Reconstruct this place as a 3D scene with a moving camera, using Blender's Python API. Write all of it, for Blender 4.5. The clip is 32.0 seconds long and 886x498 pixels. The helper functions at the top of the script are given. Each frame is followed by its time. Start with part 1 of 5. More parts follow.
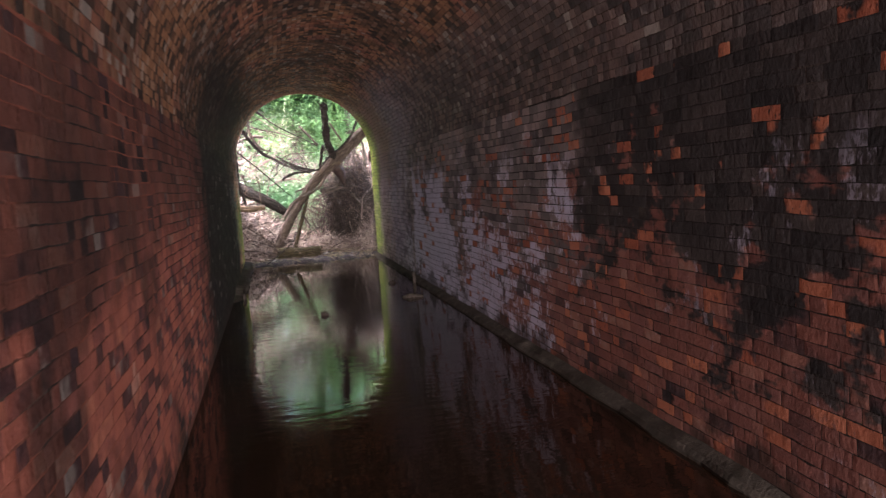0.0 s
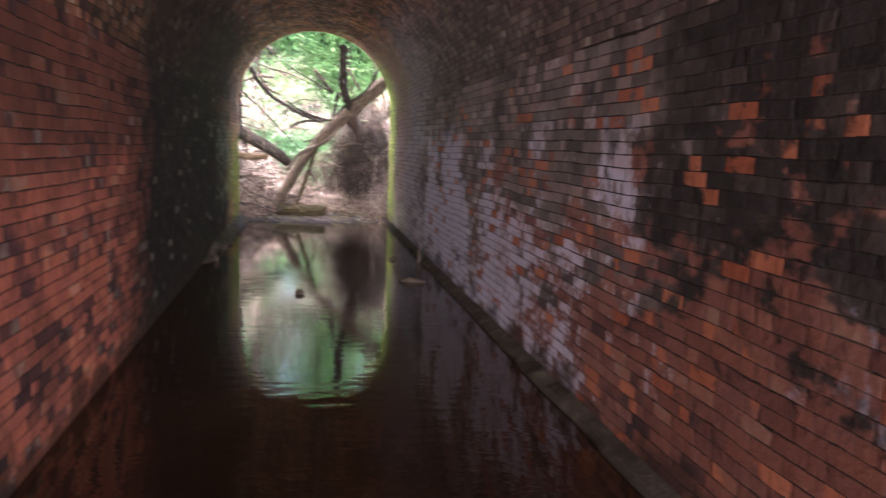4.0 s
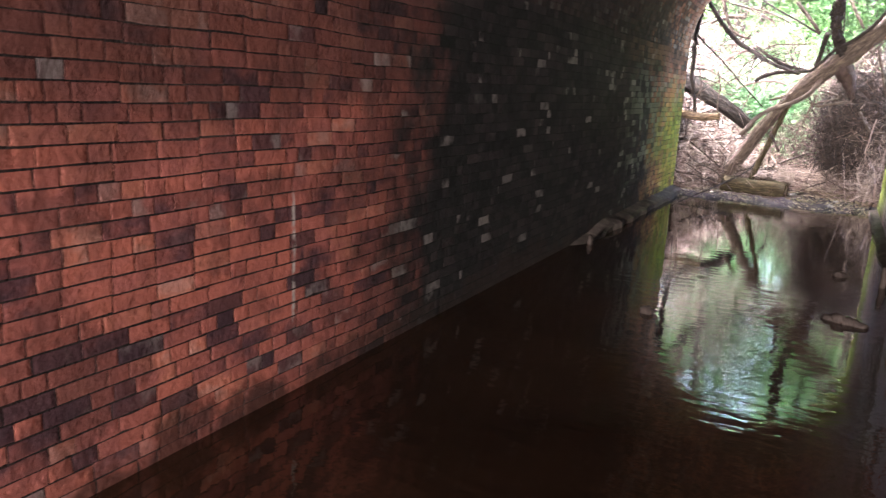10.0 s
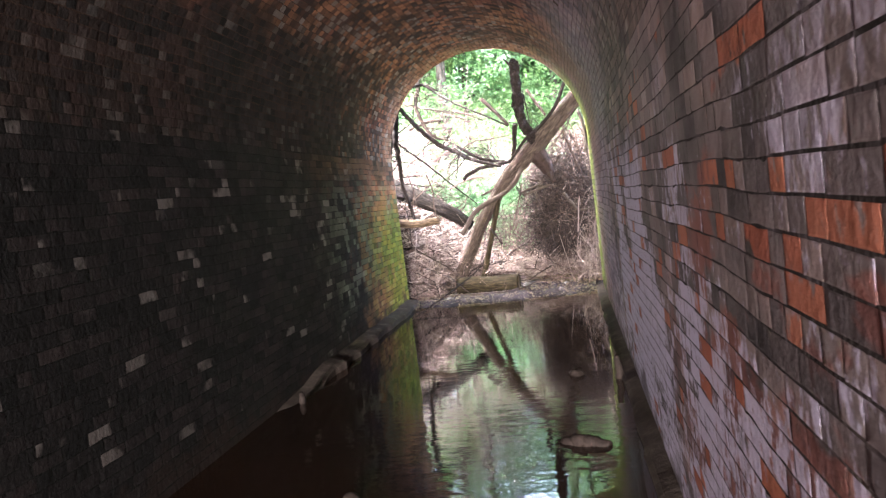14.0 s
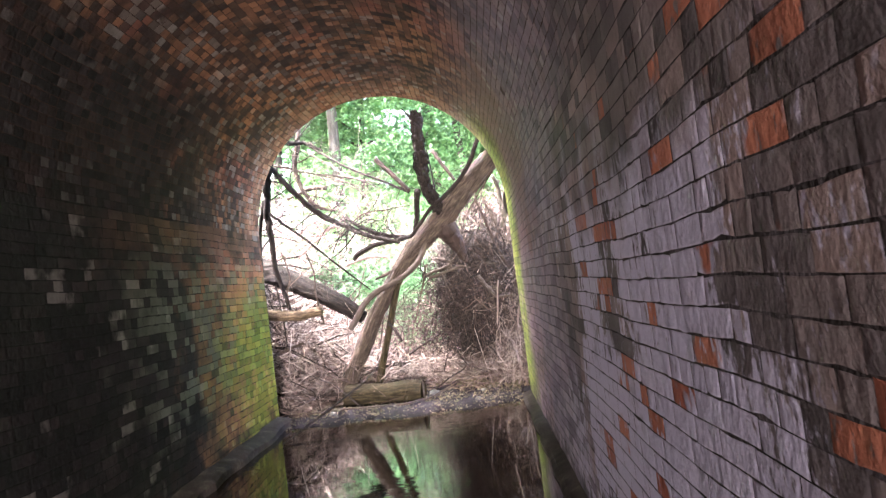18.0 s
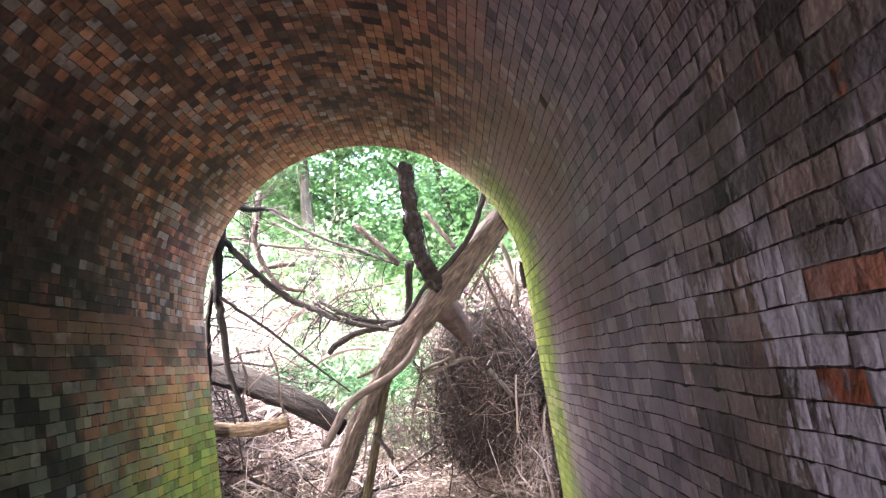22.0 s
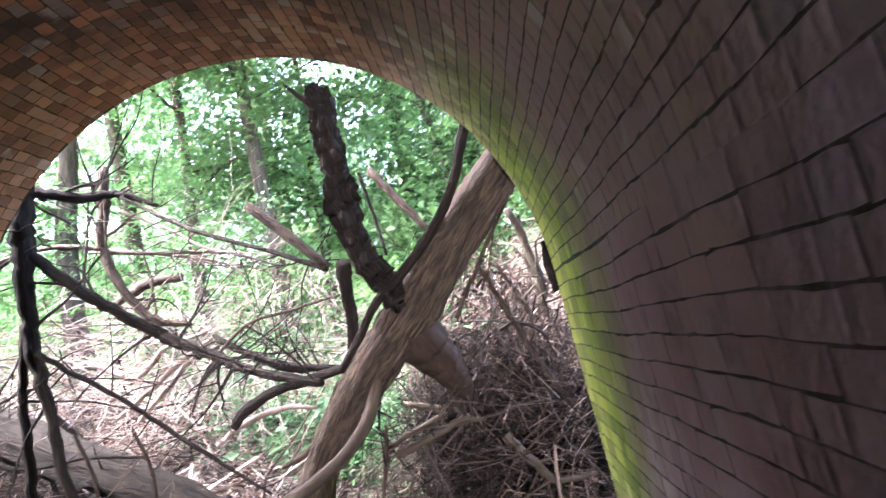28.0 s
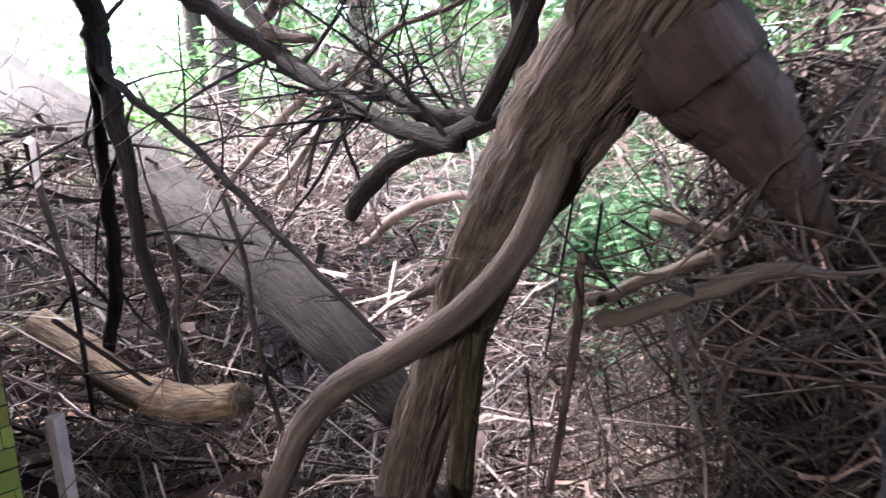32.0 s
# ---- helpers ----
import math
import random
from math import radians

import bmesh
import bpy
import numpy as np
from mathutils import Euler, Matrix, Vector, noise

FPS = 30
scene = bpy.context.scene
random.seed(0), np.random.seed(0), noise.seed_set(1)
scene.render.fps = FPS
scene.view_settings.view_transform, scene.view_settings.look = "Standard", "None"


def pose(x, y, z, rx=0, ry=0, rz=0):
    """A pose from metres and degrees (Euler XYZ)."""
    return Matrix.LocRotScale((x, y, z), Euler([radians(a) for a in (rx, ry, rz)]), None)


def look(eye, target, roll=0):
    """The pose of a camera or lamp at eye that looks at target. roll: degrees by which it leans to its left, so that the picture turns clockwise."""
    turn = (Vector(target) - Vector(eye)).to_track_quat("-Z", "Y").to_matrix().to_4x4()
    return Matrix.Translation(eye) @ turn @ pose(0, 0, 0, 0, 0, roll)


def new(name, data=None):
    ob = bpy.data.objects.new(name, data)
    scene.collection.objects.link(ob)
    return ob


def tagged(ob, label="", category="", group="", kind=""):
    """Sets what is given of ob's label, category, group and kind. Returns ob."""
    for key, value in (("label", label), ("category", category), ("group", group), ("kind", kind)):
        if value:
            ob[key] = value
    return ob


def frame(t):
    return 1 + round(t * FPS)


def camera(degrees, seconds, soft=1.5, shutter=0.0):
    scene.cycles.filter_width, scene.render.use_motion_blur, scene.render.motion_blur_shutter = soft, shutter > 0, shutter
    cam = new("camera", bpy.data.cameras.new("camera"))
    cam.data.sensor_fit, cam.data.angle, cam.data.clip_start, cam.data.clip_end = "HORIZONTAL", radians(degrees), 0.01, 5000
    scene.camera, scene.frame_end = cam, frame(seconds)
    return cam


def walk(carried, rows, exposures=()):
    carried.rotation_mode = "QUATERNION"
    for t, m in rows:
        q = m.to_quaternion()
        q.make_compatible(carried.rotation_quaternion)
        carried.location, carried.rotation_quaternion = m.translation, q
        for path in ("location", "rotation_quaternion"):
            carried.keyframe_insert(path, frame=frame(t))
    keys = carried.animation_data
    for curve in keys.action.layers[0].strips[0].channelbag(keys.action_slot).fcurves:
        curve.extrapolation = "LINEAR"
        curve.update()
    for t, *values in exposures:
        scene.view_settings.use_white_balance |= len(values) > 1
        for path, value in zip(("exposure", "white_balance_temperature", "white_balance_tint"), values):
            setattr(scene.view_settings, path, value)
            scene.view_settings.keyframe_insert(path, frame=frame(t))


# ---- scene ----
cam = camera(64.3, 32.0, 1.35, 0.35)
PATH = [
    (0, (-0.789, -16.354, 1.683), (-0.103, -13.448, 1.384), -3.76),
    (0.5, (-0.750, -16.027, 1.724), (0.082, -13.165, 1.383), -4.91),
    (1, (-0.733, -15.788, 1.734), (0.082, -12.919, 1.408), -6.03),
    (1.5, (-0.735, -15.517, 1.708), (0.394, -12.761, 1.343), -5.80),
    (2, (-0.656, -15.320, 1.685), (0.658, -12.656, 1.265), -5.15),
    (2.5, (-0.526, -15.148, 1.676), (0.439, -12.337, 1.272), -3.88),
    (3, (-0.434, -15.014, 1.673), (0.544, -12.207, 1.270), 0.37),
    (3.5, (-0.328, -14.801, 1.641), (0.737, -12.025, 1.237), 3.56),
    (4, (-0.219, -14.646, 1.626), (0.363, -11.736, 1.193), 2.22),
    (4.5, (-0.058, -14.580, 1.644), (-0.092, -11.593, 1.361), 0.69),
    (6.5, (0.394, -14.065, 1.606), (-0.395, -11.199, 1.199), 4.10),
    (7, (0.419, -13.846, 1.580), (-0.408, -11.001, 1.104), 6.88),
    (7.5, (0.470, -13.545, 1.586), (-0.597, -10.798, 1.022), 7.37),
    (8, (0.595, -13.275, 1.604), (-0.917, -10.772, 0.935), 4.74),
    (8.5, (0.600, -13.066, 1.603), (-0.892, -10.565, 0.882), 5.66),
    (9, (0.602, -12.821, 1.609), (-0.764, -10.248, 0.891), 7.06),
    (9.5, (0.693, -12.549, 1.591), (-0.673, -9.973, 0.884), 4.84),
    (10, (0.798, -12.309, 1.612), (-0.592, -9.740, 0.925), 2.76),
    (10.5, (0.991, -12.043, 1.653), (0.149, -9.223, 1.086), -0.28),
    (11, (1.064, -11.794, 1.683), (0.693, -8.841, 1.325), -7.10),
    (11.5, (1.105, -11.592, 1.700), (0.644, -8.648, 1.393), -8.65),
    (12, (1.094, -11.440, 1.693), (0.630, -8.485, 1.531), -7.96),
    (12.5, (1.041, -11.282, 1.665), (0.729, -8.306, 1.486), -3.94),
    (13, (1.090, -11.099, 1.647), (0.685, -8.137, 1.431), -4.16),
    (13.5, (1.122, -10.991, 1.649), (0.647, -8.042, 1.415), -5.86),
    (15.5, (1.038, -9.551, 1.456), (0.386, -6.623, 1.421), -8.49),
    (16, (1.012, -9.229, 1.491), (0.273, -6.322, 1.539), -6.82),
    (16.5, (1.016, -9.021, 1.489), (0.267, -6.119, 1.618), -7.88),
    (17, (1.058, -8.857, 1.498), (0.465, -5.918, 1.613), -9.11),
    (17.5, (0.966, -8.646, 1.499), (0.637, -5.666, 1.592), -7.83),
    (18, (0.970, -8.377, 1.479), (0.866, -5.382, 1.609), -7.15),
    (18.5, (1.028, -8.153, 1.513), (0.754, -5.179, 1.797), -9.64),
    (19, (1.004, -7.912, 1.499), (0.603, -4.955, 1.813), -9.84),
    (19.5, (0.973, -7.639, 1.515), (0.786, -4.665, 1.862), -10.30),
    (20, (0.928, -7.451, 1.572), (0.654, -4.507, 2.080), -10.86),
    (20.5, (0.867, -7.317, 1.616), (0.407, -4.405, 2.171), -10.46),
    (21, (0.727, -7.082, 1.624), (0.402, -4.140, 2.112), -9.21),
    (21.5, (0.706, -6.815, 1.608), (0.648, -3.852, 2.074), -8.84),
    (22, (0.721, -6.509, 1.617), (0.751, -3.546, 2.087), -8.89),
    (22.5, (0.661, -6.234, 1.610), (0.709, -3.259, 1.995), -8.86),
    (23, (0.608, -5.945, 1.625), (0.673, -2.959, 1.908), -9.00),
    (23.5, (0.623, -5.711, 1.632), (0.719, -2.723, 1.884), -11.05),
    (24, (0.581, -5.550, 1.641), (0.704, -2.576, 2.018), -12.49),
    (24.5, (0.488, -5.288, 1.653), (0.816, -2.335, 2.073), -11.31),
    (25, (0.457, -5.037, 1.653), (1.077, -2.134, 2.089), -8.81),
    (25.5, (0.555, -4.750, 1.628), (1.233, -1.881, 2.184), -9.58),
    (27.5, (1.091, -3.708, 2.153), (1.293, -0.741, 2.542), -12.41),
    (28, (1.112, -3.496, 2.113), (1.012, -0.518, 2.458), -14.58),
    (28.5, (1.112, -3.152, 2.114), (0.725, -0.189, 2.389), -14.36),
    (29, (1.169, -2.879, 2.053), (0.557, 0.048, 2.300), -14.04),
    (29.5, (1.187, -2.603, 2.042), (0.452, 0.300, 2.214), -13.10),
    (30, (1.093, -2.336, 1.995), (0.352, 0.570, 2.008), -10.24),
    (30.5, (1.064, -2.123, 1.936), (0.301, 0.778, 1.855), -7.22),
    (31, (1.106, -1.838, 1.905), (0.122, 0.993, 1.790), -6.72),
    (31.5, (1.114, -1.510, 1.850), (-0.140, 1.212, 1.713), -8.29),
    (32, (1.080, -1.150, 1.843), (-0.555, 1.362, 1.696), -8.19),
]
EXPO = [(0, 5.2, 6150, 20), (1, 5.25, 6150, 20), (2, 5.8, 6150, 20), (3, 6.0, 6150, 20), (4.5, 5.7, 6150, 20), (6.5, 5.7, 6150, 20), (8, 6.1, 6150, 20), (10, 6.2, 6150, 20), (13, 6.3, 6150, 20),
        (19, 6.2, 6100, 20), (25, 5.75, 5950, 20), (28, 5.2, 5850, 20), (30, 4.65, 5800, 20), (32, 4.65, 5750, 20)]
walk(cam, [(t, look(eye, target, roll)) for t, eye, target, roll in PATH], EXPO)

# ---- light: woodland daylight at the mouth ahead, a second mouth behind ----
SUN_EL, SUN_AZ = 56.0, 246.0
world = bpy.data.worlds.new("world")
scene.world = world
world.use_nodes = True
wn = world.node_tree
sky = wn.nodes.new("ShaderNodeTexSky")
sky.sky_type = "NISHITA"
sky.sun_disc = False
sky.dust_density, sky.ozone_density = 7.0, 0.3
sky.sun_elevation = radians(SUN_EL)
sky.sun_rotation = radians(SUN_AZ)
wn.links.new(sky.outputs[0], wn.nodes["Background"].inputs[0])
wn.nodes["Background"].inputs[1].default_value = 0.15

sun = new("sun", bpy.data.lights.new("sun", "SUN"))
sun.data.energy, sun.data.angle, sun.data.color = 1.4, radians(20), (1.0, 0.96, 0.9)
to_sun = Vector((math.sin(radians(SUN_AZ)) * math.cos(radians(SUN_EL)), math.cos(radians(SUN_AZ)) * math.cos(radians(SUN_EL)), math.sin(radians(SUN_EL))))
sun.rotation_euler = to_sun.to_track_quat("Z", "Y").to_euler()

back = new("daylight_behind", bpy.data.lights.new("daylight_behind", "AREA"))
back.data.shape, back.data.size, back.data.size_y, back.data.energy = "RECTANGLE", 1.8, 3.0, 520.0
back.data.color = (1.0, 0.91, 0.8)
back.matrix_world = look((0.3, -35.5, 1.6), (0.2, 0, 1.6))

# ---- sizes of the tunnel ----
HW, SPRING, Y0, Y1, YB = 1.5, 2.27, -36.0, 0.0, -17.6
COURSE = 0.0715


# ---- materials ----
class Nodes:
    def __init__(self, name):
        self.m = bpy.data.materials.new(name)
        self.m.use_nodes = True
        self.t = self.m.node_tree
        self.b = self.t.nodes["Principled BSDF"]
        self.pos = self.add("ShaderNodeNewGeometry").outputs["Position"]
        sep = self.add("ShaderNodeSeparateXYZ")
        self.t.links.new(self.pos, sep.inputs[0])
        self.x, self.y, self.z = sep.outputs

    def add(self, kind):
        return self.t.nodes.new(kind)

    def put(self, sock, v):
        if isinstance(v, bpy.types.NodeSocket):
            self.t.links.new(v, sock)
        elif isinstance(v, tuple) and len(v) == 3 and sock.type == "RGBA":
            sock.default_value = (*v, 1)
        else:
            sock.default_value = v

    def math(self, op, a, b=0.0, clamp=False):
        n = self.add("ShaderNodeMath")
        n.operation, n.use_clamp = op, clamp
        self.put(n.inputs[0], a), self.put(n.inputs[1], b)
        return n.outputs[0]

    def noise(self, scale, detail=3.0, rough=0.55, stretch=None, w=0.0, grain=False):
        n = self.add("ShaderNodeTexNoise")
        n.inputs["Scale"].default_value, n.inputs["Detail"].default_value, n.inputs["Roughness"].default_value = scale, detail, rough
        v = self.pos
        if grain:
            at = self.add("ShaderNodeAttribute")
            at.attribute_name = "grain"
            v = at.outputs["Vector"]
        mp = self.add("ShaderNodeMapping")
        self.put(mp.inputs[0], v)
        mp.inputs["Scale"].default_value = stretch or (1, 1, 1)
        mp.inputs["Location"].default_value = (w, w * 1.7, w * 0.3)
        self.put(n.inputs["Vector"], mp.outputs[0])
        return n.outputs["Fac"]

    def ramp(self, fac, stops, constant=False):
        n = self.add("ShaderNodeValToRGB")
        self.put(n.inputs[0], fac)
        e = n.color_ramp.elements
        while len(e) < len(stops):
            e.new(0.5)
        for k, (p, c) in zip(e, stops):
            k.position, k.color = p, (*c, 1) if isinstance(c, tuple) else (c, c, c, 1)
        n.color_ramp.interpolation = "CONSTANT" if constant else "LINEAR"
        return n.outputs[0]

    def step(self, v, lo, hi):
        n = self.add("ShaderNodeMapRange")
        n.interpolation_type = "SMOOTHSTEP"
        self.put(n.inputs[0], v)
        n.inputs[1].default_value, n.inputs[2].default_value = lo, hi
        return n.outputs[0]

    def mix(self, fac, a, b, how="MIX"):
        n = self.add("ShaderNodeMix")
        n.data_type, n.blend_type = "RGBA", how
        self.put(n.inputs[0], fac), self.put(n.inputs[6], a), self.put(n.inputs[7], b)
        return n.outputs[2]

    def bump(self, height, strength, distance):
        n = self.add("ShaderNodeBump")
        n.inputs["Strength"].default_value, n.inputs["Distance"].default_value = strength, distance
        self.put(n.inputs["Height"], height)
        self.put(self.b.inputs["Normal"], n.outputs[0])

    def done(self, colour, rough=0.8, spec=0.4):
        self.put(self.b.inputs["Base Color"], colour)
        self.put(self.b.inputs["Roughness"], rough)
        self.put(self.b.inputs["Specular IOR Level"], spec)
        return self.m


def mul(n, *vs):
    out = vs[0]
    for v in vs[1:]:
        out = n.math("MULTIPLY", out, v)
    return out


def brick_colours(n, rand, side):
    """Colour and roughness of the brickwork: side -1 west wall, +1 east wall, 0 vault."""
    big, mid, fine = n.noise(0.9, 3), n.noise(3.2, 4, w=3), n.noise(38, 4, 0.7)
    rag = n.noise(24, 4, 0.7, (1, 1, 0.5), 17)
    wn = n.add("ShaderNodeTexWhiteNoise")
    wn.noise_dimensions = "1D"
    n.put(wn.inputs["W"], n.math("MULTIPLY", rand, 91.7))
    rb = wn.outputs["Value"]
    patch = n.noise(2.3, 4, 0.6, (1, 1, 1.6), 31)
    spread = n.math("ADD", n.math("MULTIPLY", rand, 0.8), n.math("MULTIPLY", n.math("SUBTRACT", patch, 0.42), 0.9), True)
    red = n.ramp(spread, [(0, (0.07, 0.038, 0.046)), (0.1, (0.14, 0.058, 0.062)), (0.22, (0.36, 0.12, 0.095)), (0.5, (0.5, 0.16, 0.11)),
                          (0.7, (0.4, 0.135, 0.11)), (0.85, (0.56, 0.2, 0.13)), (0.96, (0.58, 0.31, 0.25)), (1, (0.52, 0.2, 0.135))])
    dark = n.ramp(spread, [(0, (0.018, 0.016, 0.018)), (0.4, (0.04, 0.034, 0.036)), (0.75, (0.075, 0.06, 0.06)), (1, (0.13, 0.1, 0.095))])
    plum = n.ramp(spread, [(0, (0.07, 0.06, 0.064)), (0.3, (0.16, 0.132, 0.136)), (0.6, (0.25, 0.2, 0.198)), (0.85, (0.33, 0.24, 0.225)), (1, (0.44, 0.38, 0.41))])
    grey = n.ramp(spread, [(0, (0.2, 0.165, 0.22)), (0.35, (0.34, 0.28, 0.37)), (0.7, (0.42, 0.34, 0.44)), (0.9, (0.46, 0.36, 0.43)), (1, (0.56, 0.51, 0.62))])
    tan = n.ramp(spread, [(0, (0.06, 0.038, 0.03)), (0.25, (0.19, 0.095, 0.056)), (0.5, (0.3, 0.145, 0.078)), (0.75, (0.38, 0.18, 0.095)), (0.92, (0.38, 0.25, 0.18)), (1, (0.42, 0.35, 0.28))])
    wob = n.math("MULTIPLY", n.math("SUBTRACT", mid, 0.5), 2.2)
    yy = n.math("ADD", n.y, wob)
    neg = n.math("MULTIPLY", yy, -1.0)
    zz = n.math("ADD", n.z, n.math("MULTIPLY", n.math("SUBTRACT", mid, 0.5), 1.1))
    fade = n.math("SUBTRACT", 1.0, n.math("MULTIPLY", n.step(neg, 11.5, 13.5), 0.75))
    if side < 0:
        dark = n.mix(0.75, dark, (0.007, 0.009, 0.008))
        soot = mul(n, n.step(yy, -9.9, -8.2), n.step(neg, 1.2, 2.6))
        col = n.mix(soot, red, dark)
        blot = n.math("MULTIPLY", n.step(big, 0.5, 0.62), 0.75)
        col = n.mix(mul(n, blot, n.step(neg, 10.2, 12.0)), col, dark)
        col = n.mix(mul(n, n.step(n.noise(2.0, 4, 0.6, w=51), 0.52, 0.6), n.step(neg, 8.6, 9.4), 0.6), col, n.mix(0.3, (0.04, 0.026, 0.03), col))
        upper = mul(n, n.step(zz, 1.05, 1.7), n.step(neg, 8.0, 9.0), 0.85)
        col = n.mix(upper, col, n.mix(0.22, dark, red))
        col = n.mix(mul(n, n.step(rb, 0.9, 0.94), n.step(neg, 8.8, 9.6), 0.85), col, (0.06, 0.034, 0.042))
        col = n.mix(mul(n, n.step(zz, 1.7, 2.2), n.step(yy, -4.5, -1.5)), col, n.mix(0.6, tan, dark))
        lime = mul(n, n.step(yy, -3.8, -2.6), n.step(rb, 0.4, 0.6), n.step(zz, 0.4, 0.8), n.step(zz, 2.2, 1.6), 0.7)
        col = n.mix(lime, col, (0.17, 0.19, 0.14))
        white = mul(n, n.step(rb, 0.84, 0.93), n.step(mid, 0.5, 0.62), 0.3)
        line = n.math("ABSOLUTE", n.math("ADD", n.math("ADD", n.y, 9.64), n.math("MULTIPLY", n.math("SUBTRACT", mid, 0.5), 0.03)))
        drip = mul(n, n.step(line, 0.016, 0.006), n.step(n.z, 0.28, 0.36), n.step(n.z, 1.08, 1.0), n.step(n.noise(9, 2, w=21), 0.36, 0.5))
        white = n.math("MAXIMUM", white, drip)
    elif side > 0:
        col = n.mix(n.math("MULTIPLY", n.step(n.math("ADD", big, n.math("MULTIPLY", rb, 0.12)), 0.56, 0.7), 0.5), plum, dark)
        col = n.mix(n.step(yy, -4.8, -3.4), col, grey)
        col = n.mix(n.math("MULTIPLY", n.step(yy, -2.9, -1.9), 0.8), col, n.ramp(spread, [(0, (0.27, 0.17, 0.18)), (0.5, (0.46, 0.3, 0.32)), (1, (0.56, 0.38, 0.38))]))
        col = n.mix(mul(n, n.step(zz, 1.2, 2.0), n.step(yy, -4.6, -2.8), 0.92), col, n.mix(n.step(yy, -3.6, -2.0), n.mix(0.4, grey, dark), (0.25, 0.13, 0.13)))
        # Darker from about 11 m inside the mouth, with less salt.
        rear = n.step(neg, 10.8, 11.7)
        col = n.mix(n.math("MULTIPLY", rear, 0.94), col, n.mix(0.6, dark, (0.011, 0.009, 0.01)))
        low = n.step(n.math("SUBTRACT", n.math("ADD", patch, n.math("MULTIPLY", big, 0.5)), n.math("MULTIPLY", n.z, 0.2)), 0.5, 0.57)
        col = n.mix(mul(n, low, n.step(neg, 7.2, 8.6), 0.8), col, n.mix(0.45, red, dark))
        rust = n.math("MULTIPLY", n.step(n.math("ADD", rb, n.math("MULTIPLY", mid, 0.45)), 1.13, 1.16), n.step(rag, 0.36, 0.44))
        rust = mul(n, rust, n.step(neg, 4.2, 5.2))
        col = n.mix(n.math("MULTIPLY", rust, 0.9), col, n.mix(rand, (0.36, 0.1, 0.055), (0.52, 0.18, 0.1)))
        cloud = n.noise(1.5, 4, 0.6, (1, 1, 0.8), 7)
        where = mul(n, n.step(neg, 3.2, 4.4), n.step(n.math("MULTIPLY", zz, -1.0), -2.0, -1.5))
        foot_salt = n.math("MULTIPLY", n.math("SUBTRACT", n.math("ADD", mul(n, n.step(neg, 4.4, 5.0), n.step(neg, 7.4, 6.4), 1.05), mul(n, n.step(n.z, 1.35, 0.7), n.step(neg, 11.2, 9.5), 0.7)), 0.45), 0.16)
        drift = n.math("ADD", n.math("ADD", cloud, foot_salt), n.math("MULTIPLY", rear, -0.13))
        salt = n.step(n.math("ADD", n.math("ADD", drift, n.math("MULTIPLY", rand, 0.16)), n.math("MULTIPLY", rag, 0.7)), 0.89, 0.98)
        white = mul(n, salt, where, n.math("SUBTRACT", 1.0, rust), n.math("SUBTRACT", 0.85, n.math("MULTIPLY", rear, 0.55)))
    else:
        col = n.mix(mul(n, n.step(n.math("ADD", big, n.math("MULTIPLY", rb, 0.12)), 0.5, 0.66), 0.8), tan, n.mix(0.3, dark, tan))
        col = n.mix(mul(n, n.step(n.noise(1.3, 3, w=15), 0.52, 0.62), 0.35), col, red)
        black = mul(n, n.step(n.noise(1.7, 4, 0.6, w=61), 0.5, 0.6), n.step(n.x, 0.6, 0.0), n.step(yy, -8.0, -6.0), n.step(n.y, -0.5, -1.1), 0.85)
        col = n.mix(black, col, n.mix(0.25, (0.016, 0.016, 0.014), col))
        col = n.mix(mul(n, n.step(rb, 0.8, 0.84), 0.85), col, (0.03, 0.024, 0.022))
        near = mul(n, n.step(yy, -6.5, -4.5), n.step(n.x, 0.5, -0.1))
        col = n.mix(mul(n, near, n.step(rb, 0.45, 0.5), 0.8), col, (0.045, 0.034, 0.03))
        col = n.mix(mul(n, near, n.step(rb, 0.88, 0.92), 0.6), col, (0.27, 0.22, 0.185))
        ring = n.step(n.math("ADD", n.y, n.math("MULTIPLY", wob, 0.25)), -0.9, -0.2)
        col = n.mix(n.math("MULTIPLY", ring, 0.75), col, n.ramp(spread, [(0, (0.12, 0.055, 0.035)), (0.5, (0.3, 0.15, 0.085)), (1, (0.36, 0.24, 0.16))]))
        col = n.mix(mul(n, n.step(n.x, 0.75, 1.4), n.step(yy, -8.0, -4.0), 0.9), col, n.mix(n.step(yy, -3.6, -2.0), n.mix(0.4, grey, dark), (0.27, 0.155, 0.14)))
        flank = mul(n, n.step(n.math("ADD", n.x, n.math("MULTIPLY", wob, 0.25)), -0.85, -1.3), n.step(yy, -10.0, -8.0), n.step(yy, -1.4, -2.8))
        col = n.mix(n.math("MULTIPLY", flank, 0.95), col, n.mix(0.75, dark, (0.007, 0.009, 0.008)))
        col = n.mix(mul(n, n.step(n.x, 1.0, 1.35), n.step(yy, -4.4, -6.0), 0.85), col, n.mix(0.3, dark, plum))
        white = mul(n, n.step(rb, 0.66, 0.76), n.step(n.math("ADD", mid, n.math("MULTIPLY", n.step(n.x, -0.4, -1.2), 0.08)), 0.47, 0.58), n.step(rb, 0.8, 0.79), n.math("SUBTRACT", 1.0, n.math("MULTIPLY", flank, 0.75)), 0.42)
    # West wall and vault darken beyond 11.5 m from the mouth.
    if side <= 0:
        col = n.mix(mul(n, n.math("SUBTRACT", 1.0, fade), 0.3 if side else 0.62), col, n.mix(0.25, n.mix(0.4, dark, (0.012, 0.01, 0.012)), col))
    col = n.mix(white, col, (0.64, 0.6, 0.78) if side > 0 else (0.5, 0.46, 0.42))
